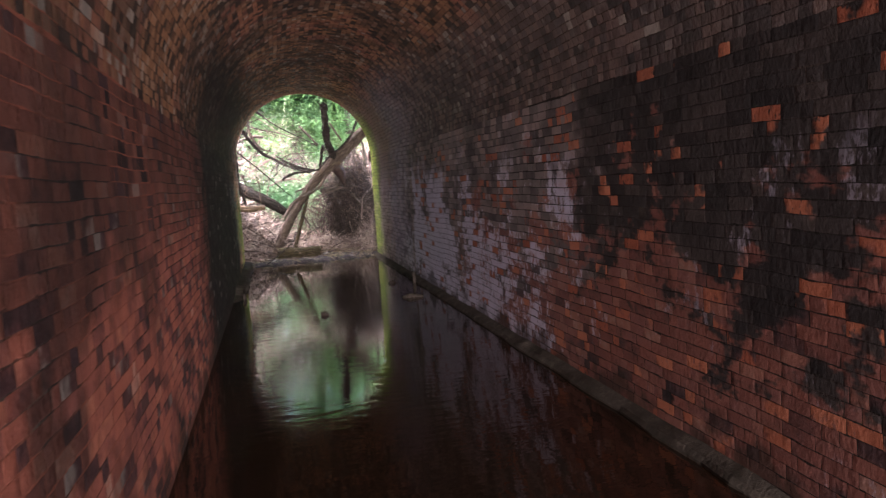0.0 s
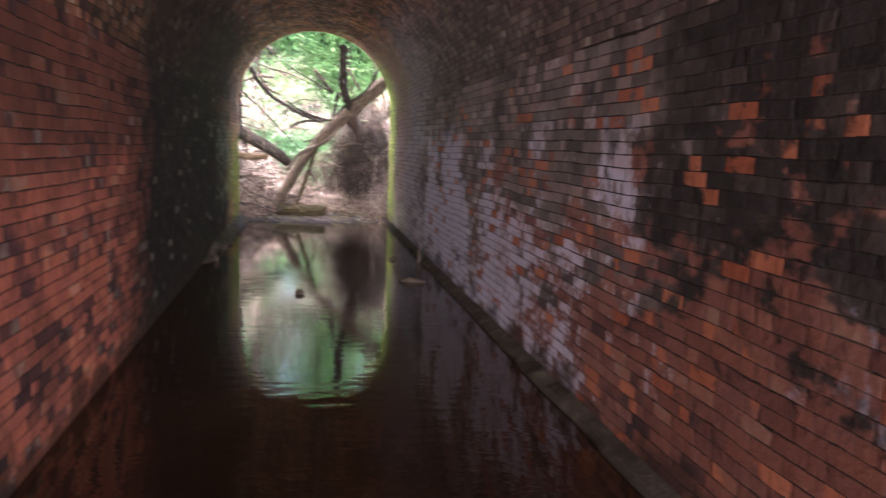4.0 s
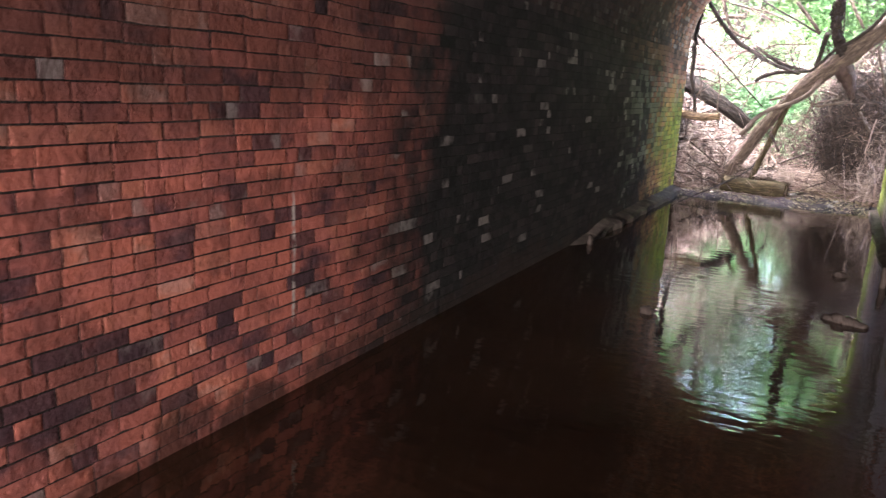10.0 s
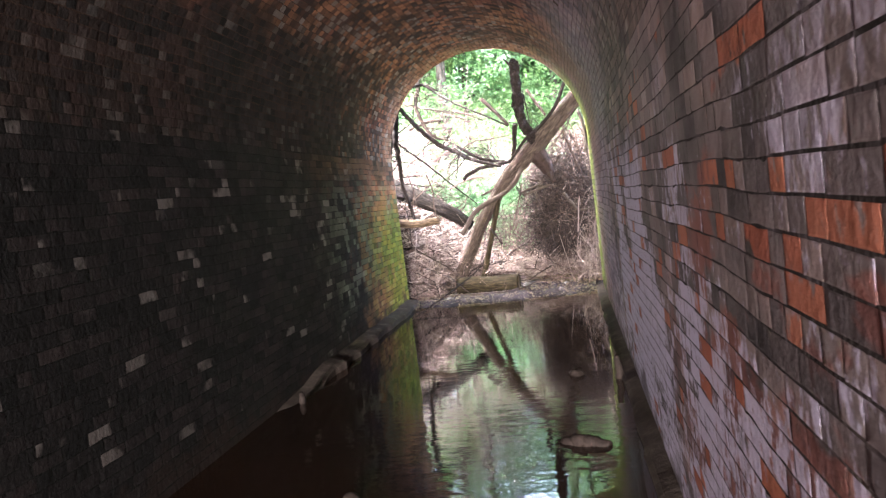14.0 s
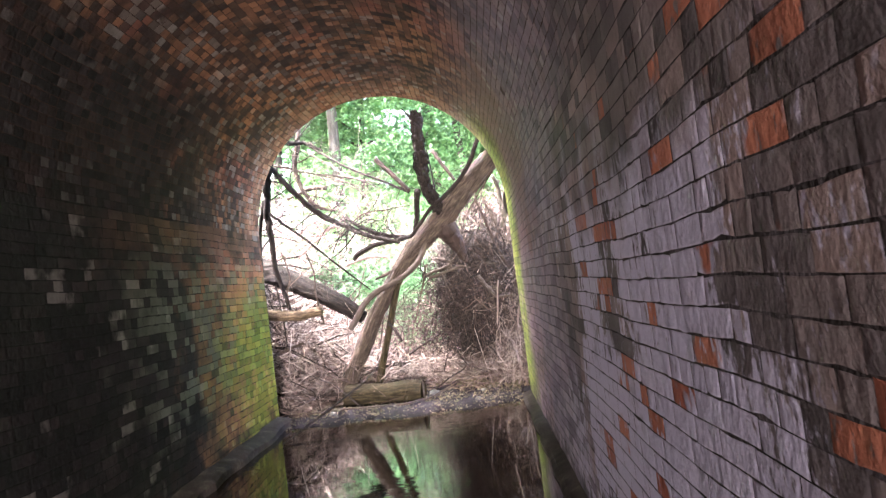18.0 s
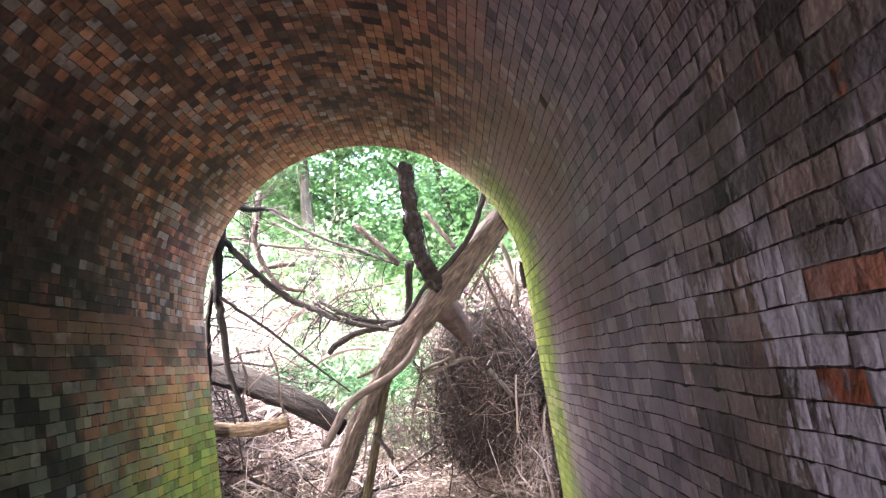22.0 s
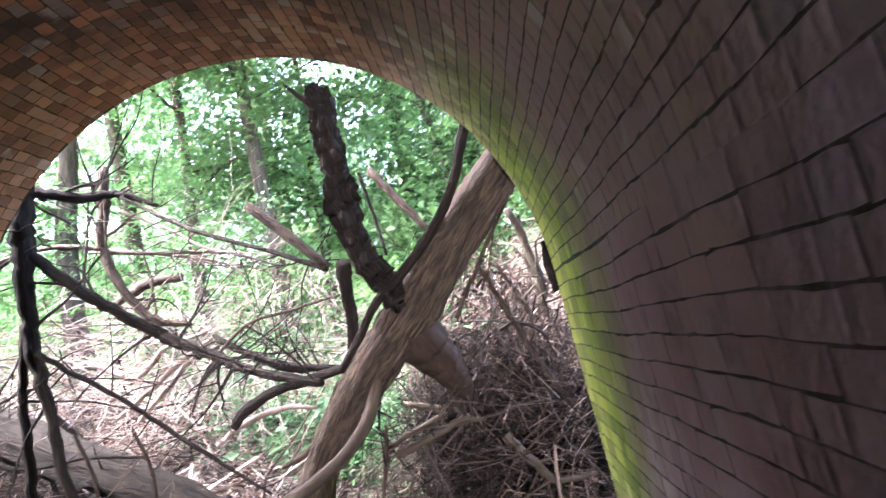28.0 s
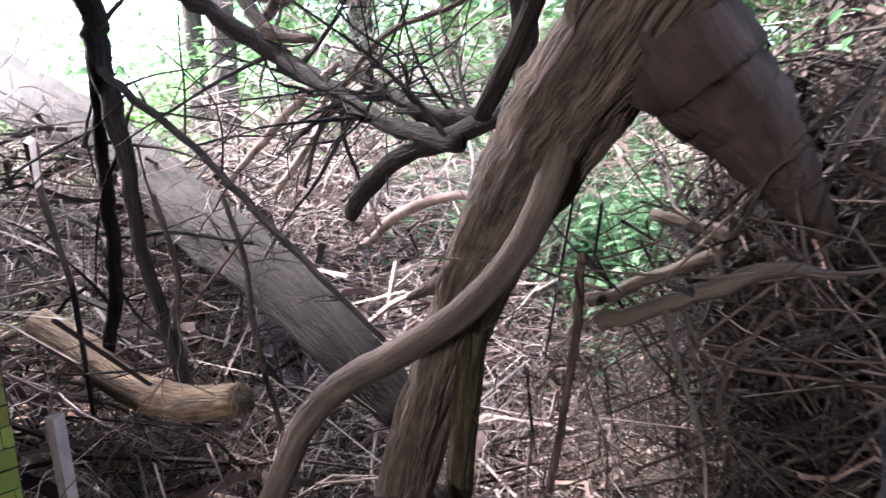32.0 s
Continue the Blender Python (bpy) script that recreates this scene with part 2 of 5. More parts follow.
    if side < 0:
        moss = mul(n, n.step(yy, -2.6, -0.6), n.step(n.math("MULTIPLY", zz, -1.0), -2.2, -1.1), 0.85)
    elif side > 0:
        moss = n.step(n.math("ADD", n.y, n.math("MULTIPLY", wob, 0.3)), -1.6, -0.6)
    else:
        moss = mul(n, n.step(n.x, 0.95, 1.45), n.step(n.math("ADD", n.y, n.math("MULTIPLY", wob, 0.3)), -1.5, -0.5))
    moss = mul(n, moss, n.step(n.math("ADD", fine, n.math("MULTIPLY", mid, 0.6)), 0.5, 0.78), 0.95)
    green = n.ramp(n.math("ADD", n.math("MULTIPLY", fine, 0.6), n.math("MULTIPLY", rand, 0.4)), [(0.2, (0.07, 0.1, 0.006)), (0.5, (0.17, 0.225, 0.014)), (0.8, (0.3, 0.36, 0.04))])
    algae = mul(n, n.step(yy, -7.5, -2.0), n.step(big, 0.4, 0.65), 0.35 if side < 0 else 0.06)
    col = n.mix(algae, col, (0.035, 0.05, 0.03))
    col = n.mix(moss, col, green)
    col = n.mix(n.math("MULTIPLY", n.math("SUBTRACT", fine, 0.3), 0.6), col, n.mix(0.5, col, (0.02, 0.016, 0.015)))
    grime = n.step(n.noise(5.5, 5, 0.7, w=41), 0.54, 0.66)
    col = n.mix(n.math("MULTIPLY", grime, 0.45), col, n.mix(0.35, (0.02, 0.017, 0.017), col))
    foot = n.math("SUBTRACT", 1.0, n.step(zz, 0.02, 0.22))
    col = n.mix(n.math("MULTIPLY", foot, 0.75), col, (0.028, 0.02, 0.016))
    rough = n.math("ADD", n.math("MULTIPLY", n.noise(7, 4, w=11), 0.5), n.math("MULTIPLY", moss, 0.25))
    damp = n.step(n.x, 0.6, 1.35) if side >= 0 else 0.0
    rough = n.math("ADD", rough, n.math("SUBTRACT", 0.58, n.math("MULTIPLY", damp, 0.12)), True)
    gloss = n.math("ADD", 0.16, n.math("MULTIPLY", damp, 0.16))
    height = n.math("ADD", n.math("MULTIPLY", fine, 0.6), n.noise(11, 4, 0.6, w=5))
    return col, rough, gloss, height


def brick_material(name, side, single):
    n = Nodes(name)
    if single:
        rand = n.add("ShaderNodeObjectInfo").outputs["Random"]
    else:
        rand = n.add("ShaderNodeNewGeometry").outputs["Random Per Island"]
    col, rough, gloss, height = brick_colours(n, rand, side)
    n.bump(height, 0.5, 0.007)
    return n.done(col, rough, gloss)


def mortar_material(name):
    n = Nodes(name)
    a, f = n.noise(2.2, 4), n.noise(60, 3)
    col = n.ramp(a, [(0.3, (0.01, 0.008, 0.008)), (0.58, (0.025, 0.02, 0.018)), (0.7, (0.06, 0.046, 0.04)), (0.85, (0.17, 0.14, 0.12))])
    col = n.mix(mul(n, n.step(n.x, -1.3, -1.4), n.step(n.y, -8.8, -9.8), n.step(n.y, -11.0, -11.6), n.step(n.noise(1.1, 3, w=8), 0.42, 0.56), 0.85), col, (0.3, 0.095, 0.062))
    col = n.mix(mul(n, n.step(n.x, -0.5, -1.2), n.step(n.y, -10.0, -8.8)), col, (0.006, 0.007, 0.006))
    col = n.mix(mul(n, n.step(n.x, 1.3, 1.4), n.step(n.y, -11, -9), n.step(n.noise(6, 4, w=8), 0.45, 0.66), 0.35), col, (0.2, 0.17, 0.19))
    col = n.mix(mul(n, n.step(n.z, SPRING - 0.1, SPRING + 0.5), 0.6), col, (0.07, 0.04, 0.026))
    moss = n.step(n.y, -1.4, -0.5)
    col = n.mix(n.math("MULTIPLY", moss, 0.8), col, (0.02, 0.025, 0.006))
    n.bump(f, 0.6, 0.006)
    return n.done(col, 0.9, 0.2)


def plain_material(name, stops, scale=6.0, rough=0.85, spec=0.3, stretch=None, relief=0.5, dist=0.01, fine=45.0, both=True, grain=False):
    n = Nodes(name)
    a = n.noise(scale, 5, 0.6, stretch, grain=grain)
    f = n.noise(fine, 3, 0.6, stretch, grain=grain)
    v = n.math("ADD", n.math("MULTIPLY", a, 0.7), n.math("MULTIPLY", f, 0.3)) if both else a
    n.bump(n.math("ADD", a, f), relief, dist)
    return n.done(n.ramp(v, stops), rough, spec)


def leaf_material(name, stops, gloss=0.45):
    n = Nodes(name)
    rand = n.add("ShaderNodeNewGeometry").outputs["Random Per Island"]
    col = n.ramp(n.math("ADD", n.math("MULTIPLY", rand, 0.7), n.math("MULTIPLY", n.noise(0.8, 2), 0.35)), stops)
    n.done(col, gloss, 0.4)
    tr = n.add("ShaderNodeBsdfTranslucent")
    n.put(tr.inputs[0], n.mix(0.6, col, (0.085, 0.21, 0.085)))
    ms = n.add("ShaderNodeMixShader")
    ms.inputs[0].default_value = 0.5
    n.put(ms.inputs[1], n.b.outputs[0]), n.put(ms.inputs[2], tr.outputs[0])
    n.put(n.t.nodes["Material Output"].inputs[0], ms.outputs[0])
    return n.m


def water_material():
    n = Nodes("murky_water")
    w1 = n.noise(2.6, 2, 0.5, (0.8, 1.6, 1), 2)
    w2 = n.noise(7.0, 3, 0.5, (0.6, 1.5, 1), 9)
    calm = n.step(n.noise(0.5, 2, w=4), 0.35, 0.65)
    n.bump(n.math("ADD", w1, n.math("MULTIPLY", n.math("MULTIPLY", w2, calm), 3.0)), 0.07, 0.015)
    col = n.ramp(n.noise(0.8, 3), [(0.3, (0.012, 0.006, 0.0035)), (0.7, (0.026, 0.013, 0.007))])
    # IOR set well above water's 1.33 to brighten the reflections.
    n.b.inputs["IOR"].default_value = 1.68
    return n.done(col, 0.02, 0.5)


def ground_material():
    n = Nodes("leaf_litter_and_mud")
    a, f, g = n.noise(4, 5), n.noise(70, 4, 0.7), n.noise(0.35, 3)
    litter = n.ramp(f, [(0.3, (0.035, 0.022, 0.016)), (0.48, (0.13, 0.075, 0.05)), (0.6, (0.24, 0.15, 0.11)), (0.75, (0.34, 0.24, 0.19))])
    mud = n.ramp(n.math("ADD", n.math("MULTIPLY", a, 0.6), n.math("MULTIPLY", f, 0.4)), [(0.35, (0.008, 0.007, 0.007)), (0.5, (0.022, 0.019, 0.02)), (0.65, (0.06, 0.052, 0.054))])
    wet = n.math("SUBTRACT", 1.0, n.step(n.math("ADD", n.z, n.math("MULTIPLY", n.math("SUBTRACT", a, 0.5), 0.16)), 0.12, 0.22))
    grass = n.step(n.math("ADD", n.math("MULTIPLY", n.y, 0.1), g), 0.95, 1.25)
    col = n.mix(wet, litter, mud)
    col = n.mix(n.math("MULTIPLY", grass, 0.8), col, (0.09, 0.15, 0.03))
    n.bump(n.math("ADD", f, a), 0.7, 0.03)
    return n.done(col, n.mix(wet, (0.9, 0.9, 0.9), (0.8, 0.8, 0.8)), 0.12)


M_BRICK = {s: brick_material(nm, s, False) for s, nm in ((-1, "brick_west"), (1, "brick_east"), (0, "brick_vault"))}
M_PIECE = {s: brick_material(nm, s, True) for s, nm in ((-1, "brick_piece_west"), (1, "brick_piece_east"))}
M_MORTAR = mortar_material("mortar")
M_STONE = plain_material("portal_stone", [(0.3, (0.06, 0.05, 0.04)), (0.6, (0.16, 0.13, 0.1)), (0.8, (0.12, 0.15, 0.05))])
M_LEDGE = plain_material("silted_ledge", [(0.3, (0.02, 0.017, 0.013)), (0.55, (0.05, 0.04, 0.034)), (0.75, (0.12, 0.1, 0.085))], 7.0, 0.9, 0.15)
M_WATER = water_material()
M_GROUND = ground_material()
M_BARK = plain_material("brown_bark", [(0.32, (0.01, 0.007, 0.006)), (0.45, (0.035, 0.025, 0.02)), (0.58, (0.072, 0.052, 0.041)), (0.75, (0.135, 0.1, 0.078))], 55.0, 0.9, 0.2, None, 1.0, 0.02, 150.0, True, True)
M_PALE = plain_material("bare_wood", [(0.3, (0.02, 0.015, 0.012)), (0.5, (0.052, 0.04, 0.032)), (0.7, (0.1, 0.08, 0.064))], 26.0, 0.8, 0.2, None, 0.6, 0.01, 110.0, True, True)
M_FALLEN = plain_material("fallen_bark", [(0.38, (0.003, 0.002, 0.002)), (0.48, (0.007, 0.005, 0.004)), (0.56, (0.017, 0.012, 0.009)), (0.7, (0.042, 0.03, 0.024))], 48.0, 0.9, 0.2, None, 1.0, 0.03, 130.0, True, True)
M_BARE = plain_material("peeled_wood", [(0.3, (0.014, 0.01, 0.008)), (0.5, (0.038, 0.025, 0.021)), (0.7, (0.07, 0.048, 0.041))], 14.0, 0.8, 0.2, None, 0.6, 0.016, 90.0, True, True)
M_DARK = plain_material("dark_wet_bark", [(0.3, (0.006, 0.005, 0.004)), (0.5, (0.016, 0.012, 0.01)), (0.7, (0.042, 0.033, 0.028))], 50.0, 0.9, 0.2, None, 1.0, 0.02, 140.0, True, True)
M_LOG = plain_material("rotten_log", [(0.34, (0.006, 0.005, 0.003)), (0.5, (0.026, 0.02, 0.011)), (0.66, (0.066, 0.055, 0.028))], 45.0, 0.9, 0.15, None, 0.9, 0.015, 120.0, True, True)
M_CUT = plain_material("split_wood", [(0.36, (0.02, 0.014, 0.009)), (0.5, (0.085, 0.06, 0.038)), (0.66, (0.18, 0.132, 0.08))], 45.0, 0.85, 0.2, None, 0.8, 0.014, 120.0, True, True)


def twig_material(name, stops):
    n = Nodes(name)
    rand = n.add("ShaderNodeNewGeometry").outputs["Random Per Island"]
    v = n.math("ADD", n.math("MULTIPLY", rand, 0.75), n.math("MULTIPLY", n.noise(18, 3), 0.35))
    n.bump(n.noise(90, 3), 0.3, 0.003)
    return n.done(n.ramp(v, stops), 0.8, 0.2)


M_TWIG = twig_material("dead_twigs", [(0.1, (0.025, 0.017, 0.014)), (0.35, (0.085, 0.06, 0.052)), (0.6, (0.175, 0.132, 0.115)), (0.9, (0.38, 0.32, 0.285))])
M_TWIGDARK = twig_material("dark_twigs", [(0.1, (0.008, 0.006, 0.005)), (0.6, (0.03, 0.021, 0.018)), (0.95, (0.12, 0.085, 0.07))])
# Near-black root and twig tone; carries the shade inside the mound.
M_SHADED_ROOTS = twig_material("shaded_roots", [(0.1, (0.004, 0.003, 0.003)), (0.6, (0.014, 0.01, 0.009)), (0.95, (0.07, 0.05, 0.042))])
M_LEAF = leaf_material("green_leaves", [(0.1, (0.065, 0.125, 0.05)), (0.45, (0.115, 0.205, 0.078)), (0.75, (0.165, 0.275, 0.1)), (1, (0.23, 0.34, 0.13))])
M_HERB = leaf_material("undergrowth_leaves", [(0.1, (0.05, 0.11, 0.05)), (0.5, (0.11, 0.21, 0.1)), (0.8, (0.18, 0.3, 0.16)), (1, (0.27, 0.4, 0.24))], 0.35)
M_LITTER = leaf_material("fallen_leaves", [(0.1, (0.07, 0.04, 0.028)), (0.5, (0.19, 0.11, 0.08)), (0.9, (0.34, 0.23, 0.18))], 0.6)
M_TREE = plain_material("tree_bark", [(0.3, (0.025, 0.022, 0.016)), (0.5, (0.066, 0.057, 0.045)), (0.72, (0.13, 0.115, 0.09))], 22.0, 0.9, 0.2, None, 0.8, 0.02, 80.0, True, True)


def flaking_bark():
    """Ridged bark with stretches where it has peeled to pinkish wood."""
    n = Nodes("flaking_bark")
    a, f, p = n.noise(55, 5, 0.6, grain=True), n.noise(150, 3, grain=True), n.noise(7.5, 3, 0.55, grain=True, w=4)
    v = n.math("ADD", n.math("MULTIPLY", a, 0.7), n.math("MULTIPLY", f, 0.3))
    bark = n.ramp(v, [(0.32, (0.01, 0.008, 0.006)), (0.45, (0.042, 0.031, 0.024)), (0.58, (0.092, 0.07, 0.052)), (0.75, (0.16, 0.13, 0.09))])
    bare = n.ramp(v, [(0.3, (0.035, 0.024, 0.02)), (0.5, (0.08, 0.055, 0.046)), (0.7, (0.125, 0.09, 0.076))])
    peel = n.step(p, 0.52, 0.58)
    n.bump(n.math("MULTIPLY", n.math("ADD", a, f), n.math("SUBTRACT", 1.0, n.math("MULTIPLY", peel, 0.75))), 1.0, 0.025)
    return n.done(n.mix(peel, bark, bare), 0.85, 0.25)


M_TRUNK = flaking_bark()


# ---- mesh helpers ----
def link_mesh(name, verts, faces, mats, parent=None, label="", smooth=False):
    """A mesh object; six columns of verts carry the wood's grain in the last three."""
    verts = np.array(verts, float)
    me = bpy.data.meshes.new(name)
    if isinstance(faces, np.ndarray):
        n, k = faces.shape
        me.vertices.add(len(verts))
        me.vertices.foreach_set("co", np.ascontiguousarray(verts[:, :3], np.float32).ravel())
        me.loops.add(n * k)
        me.loops.foreach_set("vertex_index", np.ascontiguousarray(faces, np.int32).ravel())
        me.polygons.add(n)
        me.polygons.foreach_set("loop_start", np.arange(0, n * k, k, dtype=np.int32))
        me.update(calc_edges=True)
    else:
        me.from_pydata(verts[:, :3].tolist(), [], [tuple(map(int, f)) for f in faces])
    if verts.shape[1] == 6:
        grain = me.attributes.new("grain", "FLOAT_VECTOR", "POINT")
        grain.data.foreach_set("vector", np.ascontiguousarray(verts[:, 3:], np.float32).ravel())
    for m in mats if isinstance(mats, (list, tuple)) else [mats]:
        me.materials.append(m)
    if smooth:
        me.shade_smooth()
    else:
        me.shade_flat()
    ob = new(name, me)
    ob.parent = parent
    return tagged(ob, label)


def part(name, bm, material, parent, label=""):
    me = bpy.data.meshes.new(name)
    bm.to_mesh(me)
    bm.free()
    me.materials.append(material)
    ob = new(name, me)
    ob.parent = parent
    return tagged(ob, label)


def empty(name, at, label, category, group=""):
    ob = new(name)
    ob.location = at
    return tagged(ob, label, category, group)


def spline(pts, n):
    """Catmull-Rom through rows of numbers, n steps a span."""
    p = np.array(pts, float)
    q = np.vstack([2 * p[0] - p[1], p, 2 * p[-1] - p[-2]])
    out = []
    for i in range(1, len(q) - 2):
        for s in np.linspace(0, 1, n, endpoint=False):
            out.append(0.5 * (2 * q[i] + (q[i + 1] - q[i - 1]) * s + (2 * q[i - 1] - 5 * q[i] + 4 * q[i + 1] - q[i + 2]) * s * s + (3 * q[i] - q[i - 1] - 3 * q[i + 1] + q[i + 2]) * s ** 3))
    out.append(p[-1])
    return np.array(out)


def tube(path, sides, seed=0, lumps=0.0, ridges=0.0, wander=0.0, origin=(0, 0, 0)):
    """Verts and faces of a round limb along rows of x, y, z, radius; lumps and ridges roughen it."""
    r = np.random.default_rng(seed)
    p = path[:, :3] - np.array(origin)
    rad = np.maximum(path[:, 3], 0.001)
    m = len(p)
    if wander:
        kick = r.normal(0, 1, (m, 3)) * rad[:, None] * wander
        kick[0] = kick[-1] = 0
        p = p + kick
    tan = np.gradient(p, axis=0)
    tan /= np.linalg.norm(tan, axis=1)[:, None] + 1e-9
    ref = np.array((0.31, 0.9, 0.17))
    verts, faces = [], []
    ang = np.linspace(0, 2 * math.pi, sides, endpoint=False)
    groove = r.normal(0, 1, sides)
    for i in range(m):
        u = np.cross(tan[i], ref)
        u /= np.linalg.norm(u) + 1e-9
        v = np.cross(tan[i], u)
        groove = 0.8 * groove + 0.6 * r.normal(0, 1, sides)
        k = 1 + ridges * groove + lumps * r.normal(0, 1)
        ring = p[i] + (rad[i] * k)[:, None] * (np.cos(ang)[:, None] * u + np.sin(ang)[:, None] * v)
        run = 0.0 if i == 0 else run + float(np.linalg.norm(p[i] - p[i - 1]))
        grain = np.stack([np.cos(ang) * rad[i] + seed, np.sin(ang) * rad[i], np.full(sides, run * 0.14)], 1)
        verts.append(np.hstack([ring, grain]))
    verts = np.vstack(verts)
    for i in range(m - 1):
        for j in range(sides):
            j2 = (j + 1) % sides
            faces.append((i * sides + j, i * sides + j2, (i + 1) * sides + j2, (i + 1) * sides + j))
    faces.append(tuple(range(sides - 1, -1, -1)))
    faces.append(tuple((m - 1) * sides + j for j in range(sides)))
    return verts, faces


def merge(chunks):
    vs, fs, k = [], [], 0
    for v, f in chunks:
        vs.append(v)
        fs.extend(tuple(i + k for i in q) for q in f)
        k += len(v)
    return np.vstack(vs), fs


# ---- tunnel shell ----
def shell(name, profile, normals, thick, mats, label):
    """A straight run along y of an open profile with thickness."""
    inner = [(x, z) for x, z in profile]
    outer = [(x + nx * thick, z + nz * thick) for (x, z), (nx, nz) in zip(profile, normals)]
    m = len(inner)
    verts = [(x, y, z) for y in (Y0, Y1) for x, z in inner + outer]
    faces = []
    for i in range(m - 1):
        faces.append((i, i + 1, 2 * m + i + 1, 2 * m + i))
        faces.append((m + i, 3 * m + i, 3 * m + i + 1, m + i + 1))
        faces.append((i, m + i, m + i + 1, i + 1))
        faces.append((2 * m + i, 2 * m + i + 1, 3 * m + i + 1, 3 * m + i))
    faces.append((0, 2 * m, 3 * m, m))
    faces.append((m - 1, 2 * m - 1, 4 * m - 1, 3 * m - 1))
    return verts, faces


def brick_run(n_rows, row_h, length, head, stretch_len=0.2, head_len=0.097, seed=1, skip=None):
    """Rows of bricks as (u0, u1, v0, v1) over a sheet, u along the tunnel."""
    r = np.random.default_rng(seed)
    out = []
    for k in range(n_rows):
        u = -r.uniform(0, stretch_len)
        heads = r.random() < 0.5
        while u < length:
            w = head_len if r.random() < (head + 0.25 * heads) else stretch_len
            w *= r.uniform(0.93, 1.07)
            a, b = max(u, 0), min(u + w, length)
            if b - a > 0.025:
                out.append((a, b, k * row_h, (k + 1) * row_h))
            u += w
    return np.array(out)


def brick_mesh(rects, place, seed=2, joint=0.0024, gap=0.0004):
    """Separate bevelled brick faces over a curved sheet: place(u, v, d) gives x, y, z arrays, d proud of the mortar."""
    r = np.random.default_rng(seed)
    n = len(rects)
    keep = r.random(n) > gap
    rects = rects[keep]
    n = len(rects)
    u0, u1, v0, v1 = rects.T
    j = joint * r.uniform(0.6, 1.5, (4, n))
    u0, u1, v0, v1 = u0 + j[0] * 0.7, u1 - j[1] * 0.7, v0 + j[2], v1 - j[3]
    proud = r.uniform(0.0003, 0.0006, n) + (r.random(n) > 0.94) * r.uniform(0.0, 0.0005, n)
    along = np.array((0.0, 0.36, 0.68, 1.0, 1.0, 0.64, 0.32, 0.0))
    up = np.array((0, 0, 0, 0, 1, 1, 1, 1))
    cu = u0[:, None] + (u1 - u0)[:, None] * along + r.normal(0, 0.0022, (n, 8))
    cv = v0[:, None] + (v1 - v0)[:, None] * up
    chip = np.abs(r.normal(0, 0.0019, (n, 8))) + (r.random((n, 8)) > 0.93) * r.uniform(0, 0.007, (n, 8))
    cv = cv + np.where(up > 0, -1, 1) * (chip - 0.0015)
    mv = cv.mean(1, keepdims=True)
    iu = cu + np.where(along == 0, 1, np.where(along == 1, -1, 0)) * 0.016
    iv = cv - np.sign(cv - mv) * 0.0035
    d0 = np.full(cu.shape, 0.00005)
    d1 = proud[:, None] + r.normal(0, 0.00012, cu.shape)
    U, V, D = np.concatenate([cu, iu], 1), np.concatenate([cv, iv], 1), np.concatenate([d0, d1], 1)
    x, y, z = place(U, V, D)
    verts = np.stack([x, y, z], -1).reshape(-1, 3)
    base = (np.arange(n) * 16)[:, None, None]
    rim = [(k, (k + 1) % 8, 8 + (k + 1) % 8, 8 + k) for k in range(8)]
    q = np.array(rim + [(8, 9, 14, 15), (9, 10, 13, 14), (10, 11, 12, 13)])[None]
    return verts, (base + q).reshape(-1, 4)


def sag(u):
    """Slow rise and fall of the courses along the tunnel."""
    return 0.007 * np.sin(1.3 * u + 0.4) + 0.004 * np.sin(3.9 * u) + 0.002 * np.sin(9.7 * u + 1)


LEN = Y1 - YB
ROWS_WALL = 32
Z_FOOT = SPRING - ROWS_WALL * COURSE
wall_zs = [(-0.6), SPRING]
walls = {}
for side, nm, lab in ((-1, "wall_west", "red and soot-black brick tunnel wall, mossy at the mouth"), (1, "wall_east", "grey-purple brick tunnel wall with white salt stains")):
    v, f = shell(nm, [(side * HW, z) for z in wall_zs], [(side, 0)] * 2, 0.45, M_MORTAR, lab)
    walls[side] = tagged(link_mesh(nm, v, f, M_MORTAR), lab, "wall", "", "structure")

arc = np.linspace(0, math.pi, 161)
v1, f1 = shell("ceiling", [(-HW * math.cos(a), SPRING + HW * math.sin(a)) for a in arc], [(-math.cos(a), math.sin(a)) for a in arc], 0.45, M_MORTAR, "")
N_ARC = 76
rects = brick_run(N_ARC, math.pi * HW / N_ARC, LEN, 0.9, 0.19, 0.088, seed=31)


def on_vault(u, v, d):
    a = v / HW
    a = a + sag(u * 1.3) * 0.5
    return -np.cos(a) * (HW - d), YB + u, SPRING + np.sin(a) * (HW - d)


v2, f2 = brick_mesh(rects, on_vault, 32)
vv, ff = merge([(np.array(v1, float), f1), (v2, [tuple(q) for q in f2])])
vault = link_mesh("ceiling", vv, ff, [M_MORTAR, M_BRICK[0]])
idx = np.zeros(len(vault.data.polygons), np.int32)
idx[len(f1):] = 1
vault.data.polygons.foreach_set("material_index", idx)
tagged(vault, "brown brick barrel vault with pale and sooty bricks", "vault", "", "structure")

